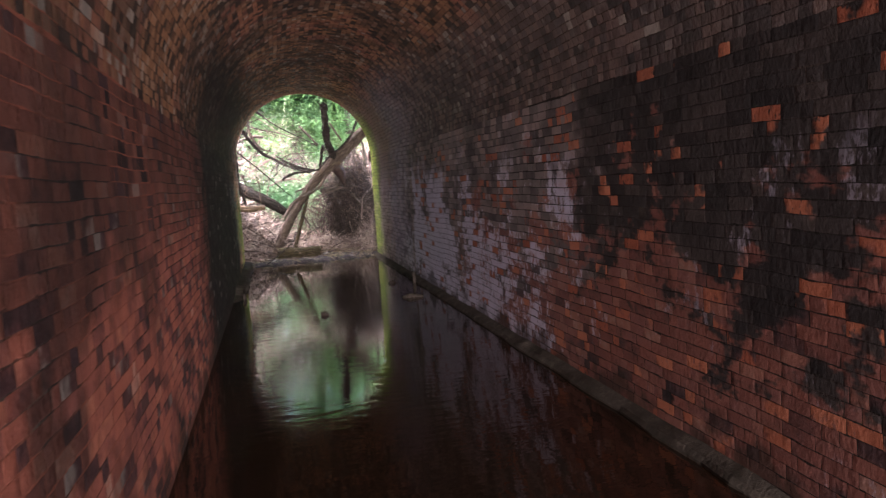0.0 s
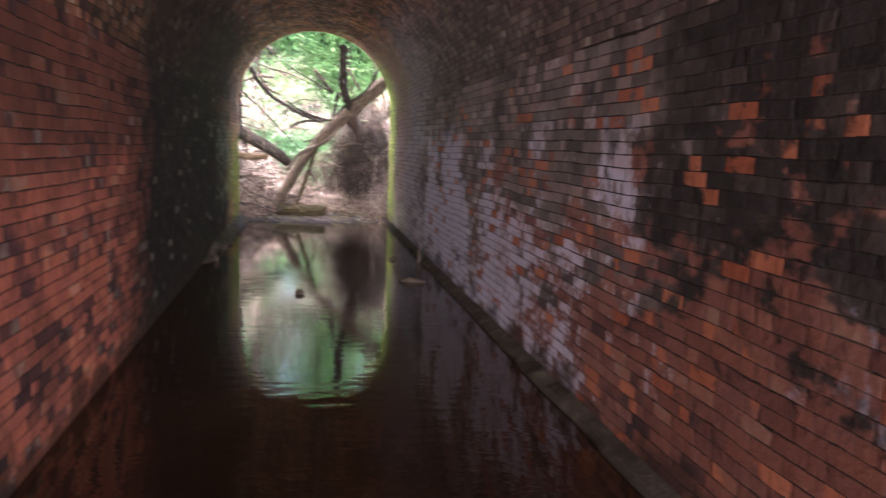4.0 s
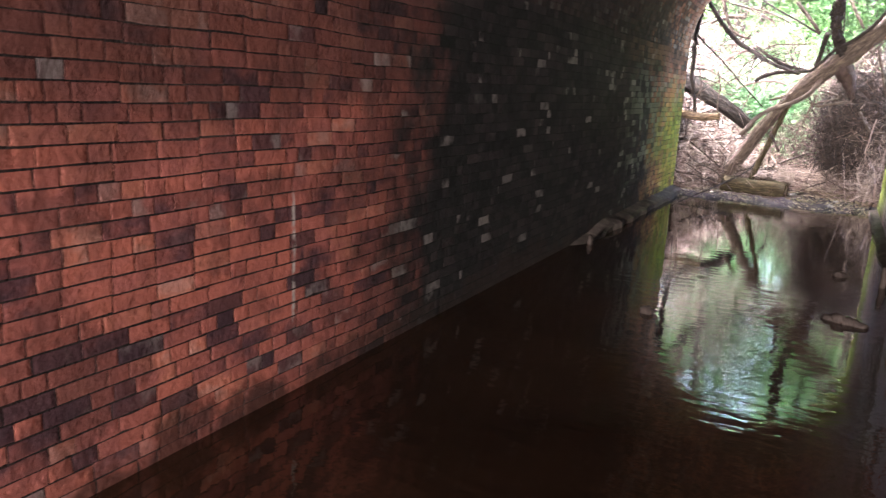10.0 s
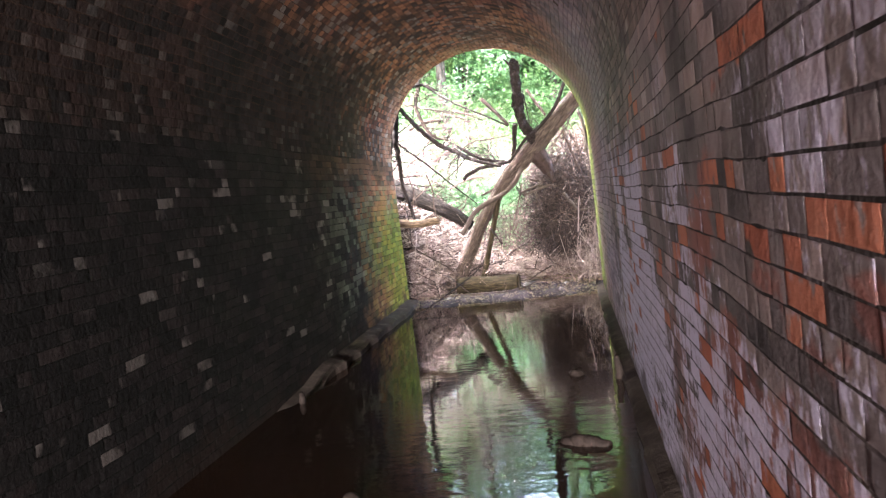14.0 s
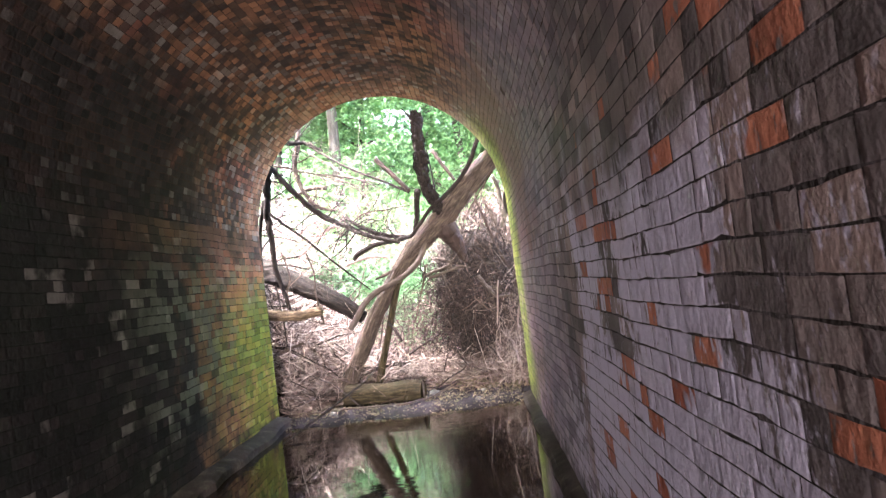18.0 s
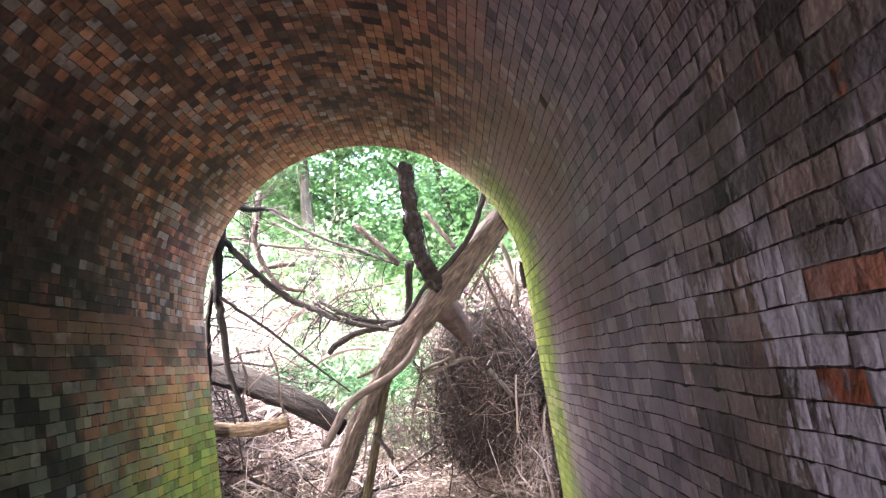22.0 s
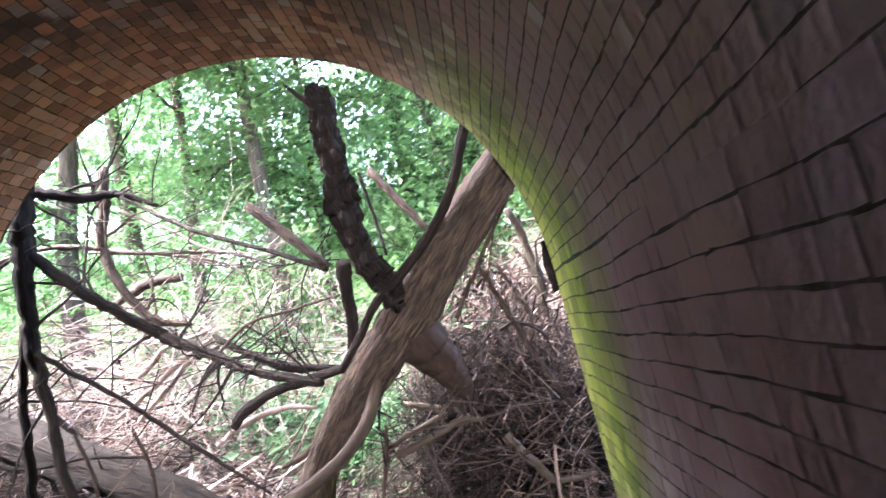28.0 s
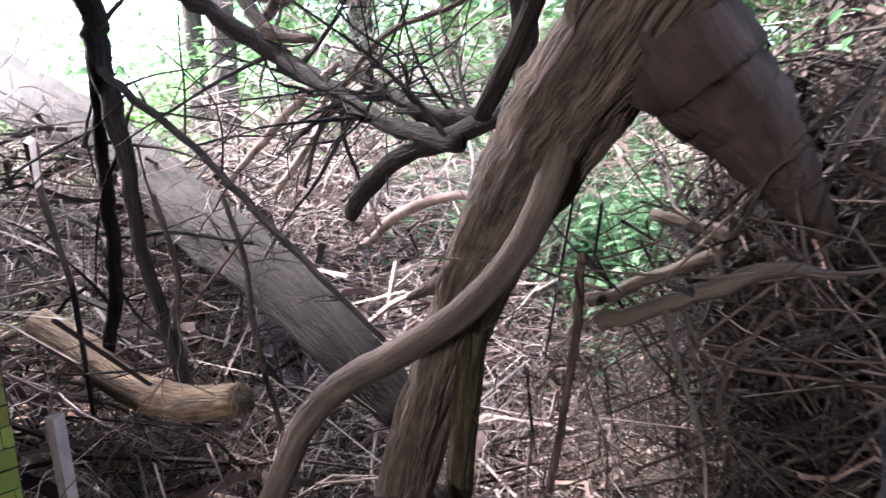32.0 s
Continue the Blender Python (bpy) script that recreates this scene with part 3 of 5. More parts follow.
# single bricks in the stretch passed closest, the rest of each wall joined
PIECES = {-1: (6.15, 7.95, 0.30, 1.75), 1: (6.6, 8.3, 0.75, 2.15)}
piece_todo = []
for side in (-1, 1):
    rects = brick_run(ROWS_WALL, COURSE, LEN, 0.28, seed=40 + side)

    def on_wall(u, v, d, side=side):
        return side * (HW - d), YB + u, Z_FOOT + v + sag(u + side)

    a0, a1, b0, b1 = PIECES[side]
    mu, mv = rects[:, :2].mean(1), rects[:, 2:].mean(1) + Z_FOOT
    near = (mu > a0) & (mu < a1) & (mv > b0) & (mv < b1)
    v, f = brick_mesh(rects[~near], on_wall, 50 + side)
    if side > 0:
        f = f[:, ::-1]
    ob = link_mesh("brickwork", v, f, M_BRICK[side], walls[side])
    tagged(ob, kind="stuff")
    piece_todo.append((side, rects[near]))

# footing ledges along the wall feet
def ledge(name, side, y0, y1, width, top, label):
    r = np.random.default_rng(7 + side)
    ys = np.arange(y0, y1 + 0.01, 0.25)
    verts, faces = [], []
    for y in ys:
        w, t = width * r.uniform(0.85, 1.12), top * r.uniform(0.8, 1.15) - 0.14 * max(0.0, 1 - (y - y0) / 1.6)
        for x, z in ((HW + 0.01, -0.4), (HW + 0.01, t + 0.03), (HW - w * 0.75, t), (HW - w, t - 0.025), (HW - w * 1.12, -0.4)):
            verts.append((side * x, y, z))
    for i in range(len(ys) - 1):
        for j in range(4):
            faces.append((i * 5 + j, i * 5 + j + 1, i * 5 + j + 6, i * 5 + j + 5))
    faces += [(0, 1, 2, 3, 4), tuple((len(ys) - 1) * 5 + j for j in (4, 3, 2, 1, 0))]
    return tagged(link_mesh(name, verts, faces, M_LEDGE), label, "ledge", "", "structure")


ledge("ledge_west", -1, -5.6, 0.05, 0.17, 0.085, "silt-covered footing ledge at the wall foot")
ledge("ledge_east", 1, -15.0, 0.05, 0.11, 0.045, "narrow pale footing ledge at the waterline")

# water sheet and tunnel bed
def sheet(name, x0, x1, y0, y1, z, mat, label, nx=2, ny=40, thick=0.03):
    xs, ys = np.linspace(x0, x1, nx), np.linspace(y0, y1, ny)
    verts = [(x, y, z) for y in ys for x in xs] + [(x, y, z - thick) for y in (y0, y1) for x in (x0, x1)]
    faces = [(j * nx + i, j * nx + i + 1, (j + 1) * nx + i + 1, (j + 1) * nx + i) for j in range(ny - 1) for i in range(nx - 1)]
    return tagged(link_mesh(name, verts, faces, mat), label, name.split("_")[0], "", "structure")


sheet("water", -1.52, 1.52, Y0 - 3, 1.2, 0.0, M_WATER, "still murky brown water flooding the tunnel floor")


# ground outside
def ground_z(x, y):
    ss = lambda v: np.clip(v, 0, 1) ** 2 * (3 - 2 * np.clip(v, 0, 1))
    z = -0.12 + 0.17 * ss((y + 1.1) / 1.2) + 0.06 * ss((y - 0.3) / 1.0)
    z = z + 0.42 * ss((y - 0.5) / 2.6) * ss((x + 0.3) / 1.6) + 0.28 * ss((y - 1.0) / 2.5) * ss((-x - 0.2) / 1.2)
    z = z + 0.9 * ss((np.abs(x) - 1.6) / 2.2) * ss((3.0 - y) / 3.0) + 0.8 * ss((np.abs(x) - 4) / 8)
    z = z + 2.2 * ss((y - 9) / 25)
    return z + 0.035 * np.sin(3.1 * x + 1.3 * y) * np.sin(2.3 * y - x) * ss((y - 0.2) / 1)


def axis(a, b, step, far, grow):
    core = list(np.arange(a, b + 1e-6, step))
    up, s = [], step
    x = b
    while x < far:
        s *= grow
        x += s
        up.append(x)
    return core, up


cx, ux = axis(-4, 4, 0.12, 120, 1.25)
xs = np.array([-v for v in reversed(ux)] + cx + ux)
cy, uy = axis(-1.2, 6, 0.12, 150, 1.22)
ys = np.array(cy + uy)
X, Y = np.meshgrid(xs, ys)
Z = ground_z(X, Y)
r0 = np.random.default_rng(3)
Z = Z + np.where((Y < 6.5) & (Y > -0.9), r0.normal(0, 0.013, Z.shape) + 0.03 * np.sin(7.3 * X + 2 * np.sin(3 * Y)) * np.sin(6.1 * Y + np.sin(5 * X)), 0)
inside = (np.abs(X) > 1.62) & (Y < 0.15)
Z = np.where(inside & (Y < -0.1), -0.5, Z)
nx = len(xs)
gv = np.stack([X, Y, Z], -1).reshape(-1, 3)
gf = [(j * nx + i, j * nx + i + 1, (j + 1) * nx + i + 1, (j + 1) * nx + i) for j in range(len(ys) - 1) for i in range(nx - 1)]
tagged(link_mesh("ground", gv, gf, M_GROUND, smooth=True), "wet mud and leaf litter floor of the wood", "ground", "", "structure")
sheet("floor", -1.52, 1.52, Y0 - 3, -0.9, -0.45, M_GROUND, "silted bed under the water")


# portal headwall and earth bank over the tunnel
def headwall(name, y0, y1):
    n = 24
    inner = [(-HW - 0.45, -0.5), (-HW - 0.45, SPRING)] + [(-(HW + 0.45) * math.cos(a), SPRING + (HW + 0.45) * math.sin(a)) for a in np.linspace(0.08, math.pi - 0.08, n)] + [(HW + 0.45, SPRING), (HW + 0.45, -0.5)]
    outer = [(-7, -0.5), (-7, SPRING)] + [(-7 + 14 * k / (n - 1), 5.2) for k in range(n)] + [(7, SPRING), (7, -0.5)]
    m = len(inner)
    verts = [(x, y, z) for y in (y0, y1) for x, z in inner + outer]
    faces = []
    for i in range(m - 1):
        faces += [(i, i + 1, m + i + 1, m + i), (2 * m + i, 3 * m + i, 3 * m + i + 1, 2 * m + i + 1), (i, 2 * m + i, 2 * m + i + 1, i + 1), (m + i, m + i + 1, 3 * m + i + 1, 3 * m + i)]
    return tagged(link_mesh(name, verts, faces, M_STONE), "weathered brick headwall round the tunnel mouth", "wall", "", "structure")


headwall("wall_portal", -0.5, -0.02)
headwall("wall_portal_behind", Y0 + 0.02, Y0 + 0.5)


# earth bank over the tunnel
def bank():
    bx, by = np.linspace(-90, 90, 61), np.linspace(-75, -0.4, 32)
    BX, BY = np.meshgrid(bx, by)
    ss = lambda v: np.clip(v, 0, 1) ** 2 * (3 - 2 * np.clip(v, 0, 1))
    front = np.maximum(ss((-BY - 0.3) / 6.0), np.abs(BX) < 7)
    BZ = 0.6 + (4.75 + 0.25 * np.sin(0.4 * BX + 0.3 * BY)) * front
    verts = np.stack([BX, BY, BZ], -1).reshape(-1, 3)
    k = len(bx)
    faces = [(j * k + i, j * k + i + 1, (j + 1) * k + i + 1, (j + 1) * k + i) for j in range(len(by) - 1) for i in range(k - 1)]
    tagged(link_mesh("ground_bank", verts, faces, M_GROUND, smooth=True), "earth bank over the tunnel", "ground", "", "structure")


bank()


# ---- the leaning dead tree outside the mouth ----
def limb(name, rows, mat, parent=None, sides=12, steps=6, seed=1, lumps=0.03, ridges=0.05, wander=0.04, label=""):
    path = spline(rows, steps)
    v, f = tube(path, sides, seed, lumps, ridges, wander)
    ob = link_mesh(name, v, f, mat, parent, label, smooth=True)
    return ob


leaning = empty("leaning_tree", (0, 0, 0), "dead leaning tree propped across the tunnel mouth, bark flaking", "tree")
trunk = limb("trunk", [(-0.9, 0.82, 0.05, 0.1), (-0.32, 0.68, 1.1, 0.092), (0.045, 0.56, 1.62, 0.098), (0.305, 0.47, 1.91, 0.115), (0.628, 0.38, 2.18, 0.138), (0.919, 0.29, 2.44, 0.128), (1.164, 0.26, 2.68, 0.12), (1.412, 0.24, 2.911, 0.115), (1.83, 0.22, 3.308, 0.105)], M_TRUNK, leaning, 34, 12, 3, 0.012, 0.07, 0.015)
limb("second_foot", [(0.073, 0.552, 1.629, 0.04237), (-0.435, 0.660, 0.060, 0.04657)], M_LOG, leaning, 10, 10, 4, label="thin pale prop beside the trunk foot")
limb("root_fork", [(0.62, 0.38, 2.26, 0.125), (0.72, 0.4, 2.13, 0.14), (0.8, 0.44, 2.0, 0.115), (0.85, 0.5, 1.89, 0.085), (0.89, 0.58, 1.79, 0.06), (0.93, 0.68, 1.68, 0.03)], M_BARE, leaning, 24, 8, 5, 0.012, 0.06, 0.03, "bare pinkish stump of a broken fork")
limb("lower_limb", [(0.462, 0.372, 1.976, 0.03611), (0.425, 0.330, 1.872, 0.0364), (0.337, 0.300, 1.733, 0.03581), (0.196, 0.270, 1.613, 0.03617), (0.006, 0.252, 1.518, 0.03742), (-0.201, 0.240, 1.433, 0.03778), (-0.356, 0.228, 1.316, 0.03806), (-0.470, 0.216, 1.157, 0.0383), (-0.572, 0.210, 1.016, 0.03847)], M_PALE, leaning, 14, 8, 6, 0.02, 0.02, 0.02, "smooth barkless limb")
snag = limb("snag", [(0.712, 0.300, 2.335, 0.08627), (0.653, 0.252, 2.438, 0.06974), (0.577, 0.204, 2.592, 0.06615), (0.543, 0.179, 2.801, 0.06704), (0.538, 0.182, 3.032, 0.07313), (0.535, 0.176, 3.268, 0.06798), (0.535, 0.170, 3.508, 0.06173), (0.513, 0.144, 3.545, 0.02983)], M_DARK, leaning, 26, 12, 7, 0.05, 0.2, 0.1, "black rotten broken snag")
limb("twig", [(0.506, 0.138, 3.464, 0.02149), (0.437, 0.131, 3.544, 0.01378), (0.382, 0.125, 3.614, 0.005951)], M_DARK, snag, 6, 4, 8)
limb("snag_leg", [(0.451, 0.228, 2.611, 0.04411), (0.412, 0.330, 2.454, 0.03645), (0.397, 0.390, 2.323, 0.03439), (0.348, 0.450, 2.140, 0.03412)], M_DARK, leaning, 10, 6, 9)
limb("side_bough", [(1.276, 0.146, 3.168, 0.02929), (1.210, 0.146, 3.031, 0.02882), (1.115, 0.144, 2.840, 0.02661), (0.947, 0.168, 2.640, 0.02627), (0.730, 0.192, 2.461, 0.02636), (0.578, 0.228, 2.363, 0.0237), (0.433, 0.270, 2.203, 0.02364), (0.289, 0.300, 2.051, 0.02188)], M_DARK, leaning, 9, 6, 10)
limb("peg", [(-0.045, 0.450, 3.098, 0.03116), (0.158, 0.390, 2.857, 0.03123), (0.341, 0.330, 2.626, 0.02611)], M_BARK, leaning, 10, 6, 11, label="short broken-off bough")
limb("barb", [(-0.522, 0.750, 1.880, 0.02523), (-0.430, 0.720, 1.951, 0.03368), (-0.202, 0.630, 2.030, 0.02962), (0.096, 0.510, 2.052, 0.02984), (0.337, 0.408, 2.075, 0.02576)], M_DARK, leaning, 10, 6, 12, 0.05, 0.08)
limb("spur", [(-0.251, 0.660, 1.594, 0.01181), (-0.137, 0.612, 1.627, 0.022), (-0.020, 0.570, 1.668, 0.02544)], M_BARK, leaning, 8, 5, 13)


# ---- loose boughs ----
def bough(name, rows, mat, label, category="branch", group="", twigs=3, seed=1, sides=9, ridges=0.05, steps=6):
    path = spline(rows, steps)
    v, f = tube(path, sides, seed, 0.03 if rows[0][3] < 0.07 else 0.008, ridges, 0.14 if rows[0][3] < 0.07 else 0.012)
    ob = link_mesh(name, v, f, mat, None, smooth=True)
    tagged(ob, label, category, group)
    r = np.random.default_rng(seed + 100)
    for k in range(twigs):
        i = r.integers(1, len(path) - 1)
        p, rad = path[i, :3], path[i, 3]
        d = r.normal(0, 1, 3) * (1, 0.7, 0.8)
        d = d / np.linalg.norm(d)
        n = r.uniform(0.2, 0.75)
        bend = r.normal(0, 0.16, 3)
        q = np.array([[*(p + d * n * s + bend * s * s + r.normal(0, 0.022, 3) * s), max(0.0022, min(0.012, rad * 0.35) * (1 - 0.8 * s))] for s in np.linspace(0, 1, 5)])
        chunks = [tube(spline(q, 3), 5, seed + k, 0.03, 0.0, 0.1)]
        for m in range(int(r.integers(1, 4))):
            j = int(r.integers(1, 4))
            e = d + r.normal(0, 0.6, 3)
            w = n * r.uniform(0.25, 0.5)
            fork = np.array([[*(q[j, :3] + e * w * s + r.normal(0, 0.012, 3) * s), max(0.0018, q[j, 3] * 0.7 * (1 - 0.7 * s))] for s in np.linspace(0, 1, 4)])
            chunks.append(tube(spline(fork, 2), 4, seed + k + m, 0.0, 0.0, 0.1))
        tv, tf = merge(chunks)
        tv[:, 1] = np.maximum(tv[:, 1], 0.1)
        link_mesh("twig", tv, tf, mat, ob)
    return ob


bough("dead_branch", [(-1.299, 0.480, 3.790, 0.06285), (-1.357, 0.480, 3.607, 0.07554), (-1.423, 0.492, 3.331, 0.07192), (-1.459, 0.510, 3.078, 0.0592), (-1.496, 0.540, 2.826, 0.04914), (-1.529, 0.570, 2.573, 0.04449), (-1.515, 0.600, 2.242, 0.0354), (-1.513, 0.600, 1.888, 0.03095), (-1.415, 0.600, 1.492, 0.02644), (-1.368, 0.600, 1.237, 0.02639)], M_DARK, "upright dark bough standing beside the mouth", "branch", "dead branches at the mouth", 11, 200)
bough("dead_branch", [(-1.544, 0.552, 2.774, 0.02679), (-1.658, 0.600, 2.406, 0.02667), (-1.694, 0.600, 2.055, 0.03113), (-1.736, 0.600, 1.741, 0.02938), (-1.874, 0.600, 1.447, 0.0268)], M_DARK, "dark bough hanging into the brushwood", "branch", "dead branches at the mouth", 6, 201)
bough("dead_branch", [(-1.401, 0.510, 3.161, 0.03761), (-1.271, 0.630, 2.968, 0.03677), (-1.137, 0.810, 2.772, 0.03828), (-0.968, 0.960, 2.582, 0.04158), (-0.759, 0.930, 2.436, 0.03732), (-0.445, 0.780, 2.249, 0.03346), (-0.139, 0.600, 2.108, 0.02968), (0.136, 0.450, 2.018, 0.02577)], M_DARK, "long dark bough sweeping across the gap", "branch", "dead branches at the mouth", 17, 202)
bough("dead_branch", [(-1.086, 0.960, 3.734, 0.02924), (-1.140, 0.960, 3.458, 0.03513), (-1.197, 0.960, 3.185, 0.0335), (-1.122, 0.960, 2.915, 0.03008), (-0.982, 0.960, 2.683, 0.02829), (-0.719, 0.930, 2.569, 0.01657)], M_BARK, "crooked weathered grey bough", "branch", "dead branches at the mouth", 13, 203)
bough("dead_branch", [(-1.635, 0.660, 3.621, 0.03087), (-1.384, 0.660, 3.578, 0.03939), (-1.173, 0.780, 3.514, 0.03423), (-1.014, 0.960, 3.529, 0.02501), (-0.803, 1.020, 3.402, 0.01647)], M_DARK, "dark bough lying across the upright", "branch", "dead branches at the mouth", 11, 204)
bough("dead_branch", [(-0.985, 0.900, 3.489, 0.01174), (-0.516, 0.720, 3.125, 0.01353), (-0.000, 0.540, 2.827, 0.01449), (0.337, 0.330, 2.613, 0.01567)], M_DARK, "long thin dark branch", "branch", "dead branches at the mouth", 11, 205)
bough("dead_branch", [(-1.073, 1.020, 3.449, 0.009952), (-0.735, 1.020, 3.201, 0.009859), (-0.511, 1.020, 3.023, 0.008164), (-0.058, 1.080, 2.870, 0.004808)], M_TWIG, "long thin grey branch", "branch", "dead branches at the mouth", 13, 206)
bough("dead_branch", [(-1.499, 0.540, 2.599, 0.01786), (-1.319, 0.570, 2.424, 0.01591), (-1.095, 0.600, 2.225, 0.01573), (-0.895, 0.600, 2.024, 0.01389), (-0.620, 0.600, 1.750, 0.01205), (-0.330, 0.600, 1.470, 0.008524)], M_DARK, "thin drooping dark branch", "branch", "dead branches at the mouth", 13, 207)
bough("dead_branch", [(-0.601, 0.960, 2.464, 0.01482), (-0.357, 0.840, 2.288, 0.01822), (-0.055, 0.660, 2.149, 0.01846), (0.217, 0.480, 2.081, 0.01706)], M_DARK, "dark branch under the sweeping bough", "branch", "dead branches at the mouth", 8, 208)
bough("dead_branch", [(-1.777, 1.560, 2.559, 0.02244), (-1.461, 1.560, 2.361, 0.02386), (-1.203, 1.560, 2.516, 0.01898), (-0.793, 1.440, 2.548, 0.01107)], M_TWIG, "bleached bent branch in the heap", "branch", "dead branches at the mouth", 8, 209)
bough("dead_branch", [(-0.795, 0.840, 2.019, 0.006708), (-0.650, 0.840, 2.247, 0.01002), (-0.347, 0.840, 2.465, 0.01077), (-0.057, 0.810, 2.484, 0.009891), (0.300, 0.720, 2.493, 0.006594)], M_BARK, "thin arching grey branch", "branch", "dead branches at the mouth", 13, 210)
bough("dead_branch", [(-0.829, 1.200, 1.773, 0.01615), (-0.588, 1.140, 1.868, 0.0226), (-0.300, 1.080, 1.906, 0.01933), (-0.079, 1.020, 1.863, 0.0145)], M_TWIG, "bleached curved branch in the gap", "branch", "dead branches at the mouth", 6, 211)
bough("dead_branch", [(1.138, 0.600, 2.467, 0.01629), (1.198, 0.660, 2.286, 0.02098), (1.259, 0.720, 2.102, 0.02239), (1.350, 0.780, 1.823, 0.02059), (1.486, 0.840, 1.505, 0.01567)], M_BARK, "brown branch over the brushwood mound", "branch", "dead branches at the mouth", 8, 212)
bough("dead_branch", [(1.054, 0.540, 1.479, 0.02465), (1.174, 0.510, 1.303, 0.02629), (1.266, 0.480, 1.190, 0.02137), (1.474, 0.420, 1.188, 0.009874)], M_PALE, "pale branch in the dark tangle", "branch", "dead branches at the mouth", 8, 213)
bough("dead_branch", [(1.383, 0.300, 2.721, 0.009267), (1.217, 0.330, 2.517, 0.01012), (1.057, 0.360, 2.304, 0.01182), (0.958, 0.360, 2.173, 0.01185)], M_BARK, "thin straight brown stem", "branch", "dead branches at the mouth", 4, 214)
bough("dead_branch", [(1.419, 0.960, 2.772, 0.02332), (1.488, 1.080, 2.549, 0.03069), (1.511, 1.140, 2.289, 0.03814), (1.494, 1.200, 2.082, 0.03797)], M_TREE, "leaning grey sapling trunk", "branch", "dead branches at the mouth", 6, 215)
bough("dead_branch", [(1.511, 0.144, 2.442, 0.02715), (1.502, 0.148, 2.313, 0.03115), (1.511, 0.144, 2.179, 0.02617)], M_DARK, "dark rotten stake beside the wall", "branch", "dead branches at the mouth", 0, 216)
bough("dead_branch", [(1.294, 0.360, 1.393, 0.009191), (1.266, 0.360, 1.230, 0.01003), (1.244, 0.360, 1.044, 0.01004), (1.219, 0.360, 0.858, 0.01004)], M_TWIG, "thin pale upright stem", "branch", "dead branches at the mouth", 2, 217)
bough("dead_branch", [(-2.513, 1.140, 3.274, 0.01699), (-1.710, 1.140, 3.361, 0.01665), (-1.034, 1.080, 3.141, 0.01481), (-0.450, 1.020, 2.987, 0.01141), (-0.068, 0.960, 2.790, 0.00649)], M_PALE, "long pale branch across the top of the heap", "branch", "dead branches at the mouth", 13, 218)
bough("dead_branch", [(-1.448, 1.380, 2.877, 0.02423), (-1.112, 1.320, 2.970, 0.03624), (-0.871, 1.320, 2.949, 0.03202)], M_PALE, "weathered stub of a bough", "branch", "dead branches at the mouth", 2, 219)
bough("dead_branch", [(-1.124, 0.720, 2.041, 0.01032), (-1.053, 0.720, 1.764, 0.01115), (-1.060, 0.720, 1.492, 0.012), (-0.995, 0.720, 1.102, 0.01197)], M_BARK, "thin upright brown stem in the heap", "branch", "dead branches at the mouth", 4, 220)
bough("dead_branch", [(-1.420, 0.630, 2.085, 0.01054), (-1.346, 0.630, 1.755, 0.01226), (-1.407, 0.630, 1.542, 0.01316), (-1.364, 0.630, 1.208, 0.01138)], M_BARK, "thin bent brown stem in the heap", "branch", "dead branches at the mouth", 4, 221)
bough("dead_branch", [(1.249, 0.780, 2.464, 0.01431), (1.330, 0.810, 2.239, 0.01581), (1.385, 0.840, 2.034, 0.0173), (1.262, 0.840, 1.852, 0.01736), (1.122, 0.840, 1.755, 0.01585)], M_BARK, "brown branch over the mound", "branch", "dead branches at the mouth", 6, 222)
bough("dead_branch", [(1.459, 0.300, 0.834, 0.01089), (1.500, 0.300, 1.023, 0.01171), (1.572, 0.312, 1.119, 0.01166), (1.758, 0.360, 1.092, 0.009855)], M_TWIG, "thin pale hooked stem", "branch", "dead branches at the mouth", 2, 223)
bough("dead_branch", [(-2.137, 0.660, 2.085, 0.01072), (-1.746, 0.660, 1.950, 0.01236), (-1.437, 0.720, 1.928, 0.01128), (-1.128, 0.840, 1.835, 0.008463)], M_DARK, "dark thin branch across the heap", "branch", "dead branches at the mouth", 6, 224)
bough("dead_branch", [(0.195, 0.510, 0.981, 0.01018), (0.283, 0.510, 1.233, 0.011), (0.383, 0.480, 1.528, 0.01186), (0.431, 0.450, 1.704, 0.01105)], M_BARK, "thin brown stem in the green gap", "branch", "dead branches at the mouth", 6, 225)
bough("dead_branch", [(-0.559, 0.900, 2.424, 0.01821), (-0.325, 0.840, 2.256, 0.02069), (-0.100, 0.720, 2.136, 0.02085), (0.159, 0.540, 2.085, 0.01694)], M_DARK, "dark branch behind the sweeping bough", "branch", "dead branches at the mouth", 8, 226)
bough("dead_branch", [(-1.312, 1.200, 2.053, 0.01636), (-1.066, 1.200, 2.234, 0.01951), (-0.870, 1.200, 2.370, 0.0178), (-0.631, 1.200, 2.421, 0.009647)], M_TWIG, "bleached branch in the heap", "branch", "dead branches at the mouth", 6, 227)
bough("dead_branch", [(0.439, 0.480, 1.523, 0.02199), (0.640, 0.480, 1.569, 0.02184), (0.833, 0.510, 1.620, 0.01829), (0.972, 0.540, 1.590, 0.00989)], M_PALE, "grey branch in the dark tangle", "branch", "dead branches at the mouth", 8, 228)
bough("dead_branch", [(-0.138, 0.510, 1.041, 0.01715), (-0.069, 0.480, 0.931, 0.01891), (0.015, 0.450, 0.777, 0.01893)], M_DARK, "dark short stick beside the trunk foot", "branch", "dead branches at the mouth", 2, 229)
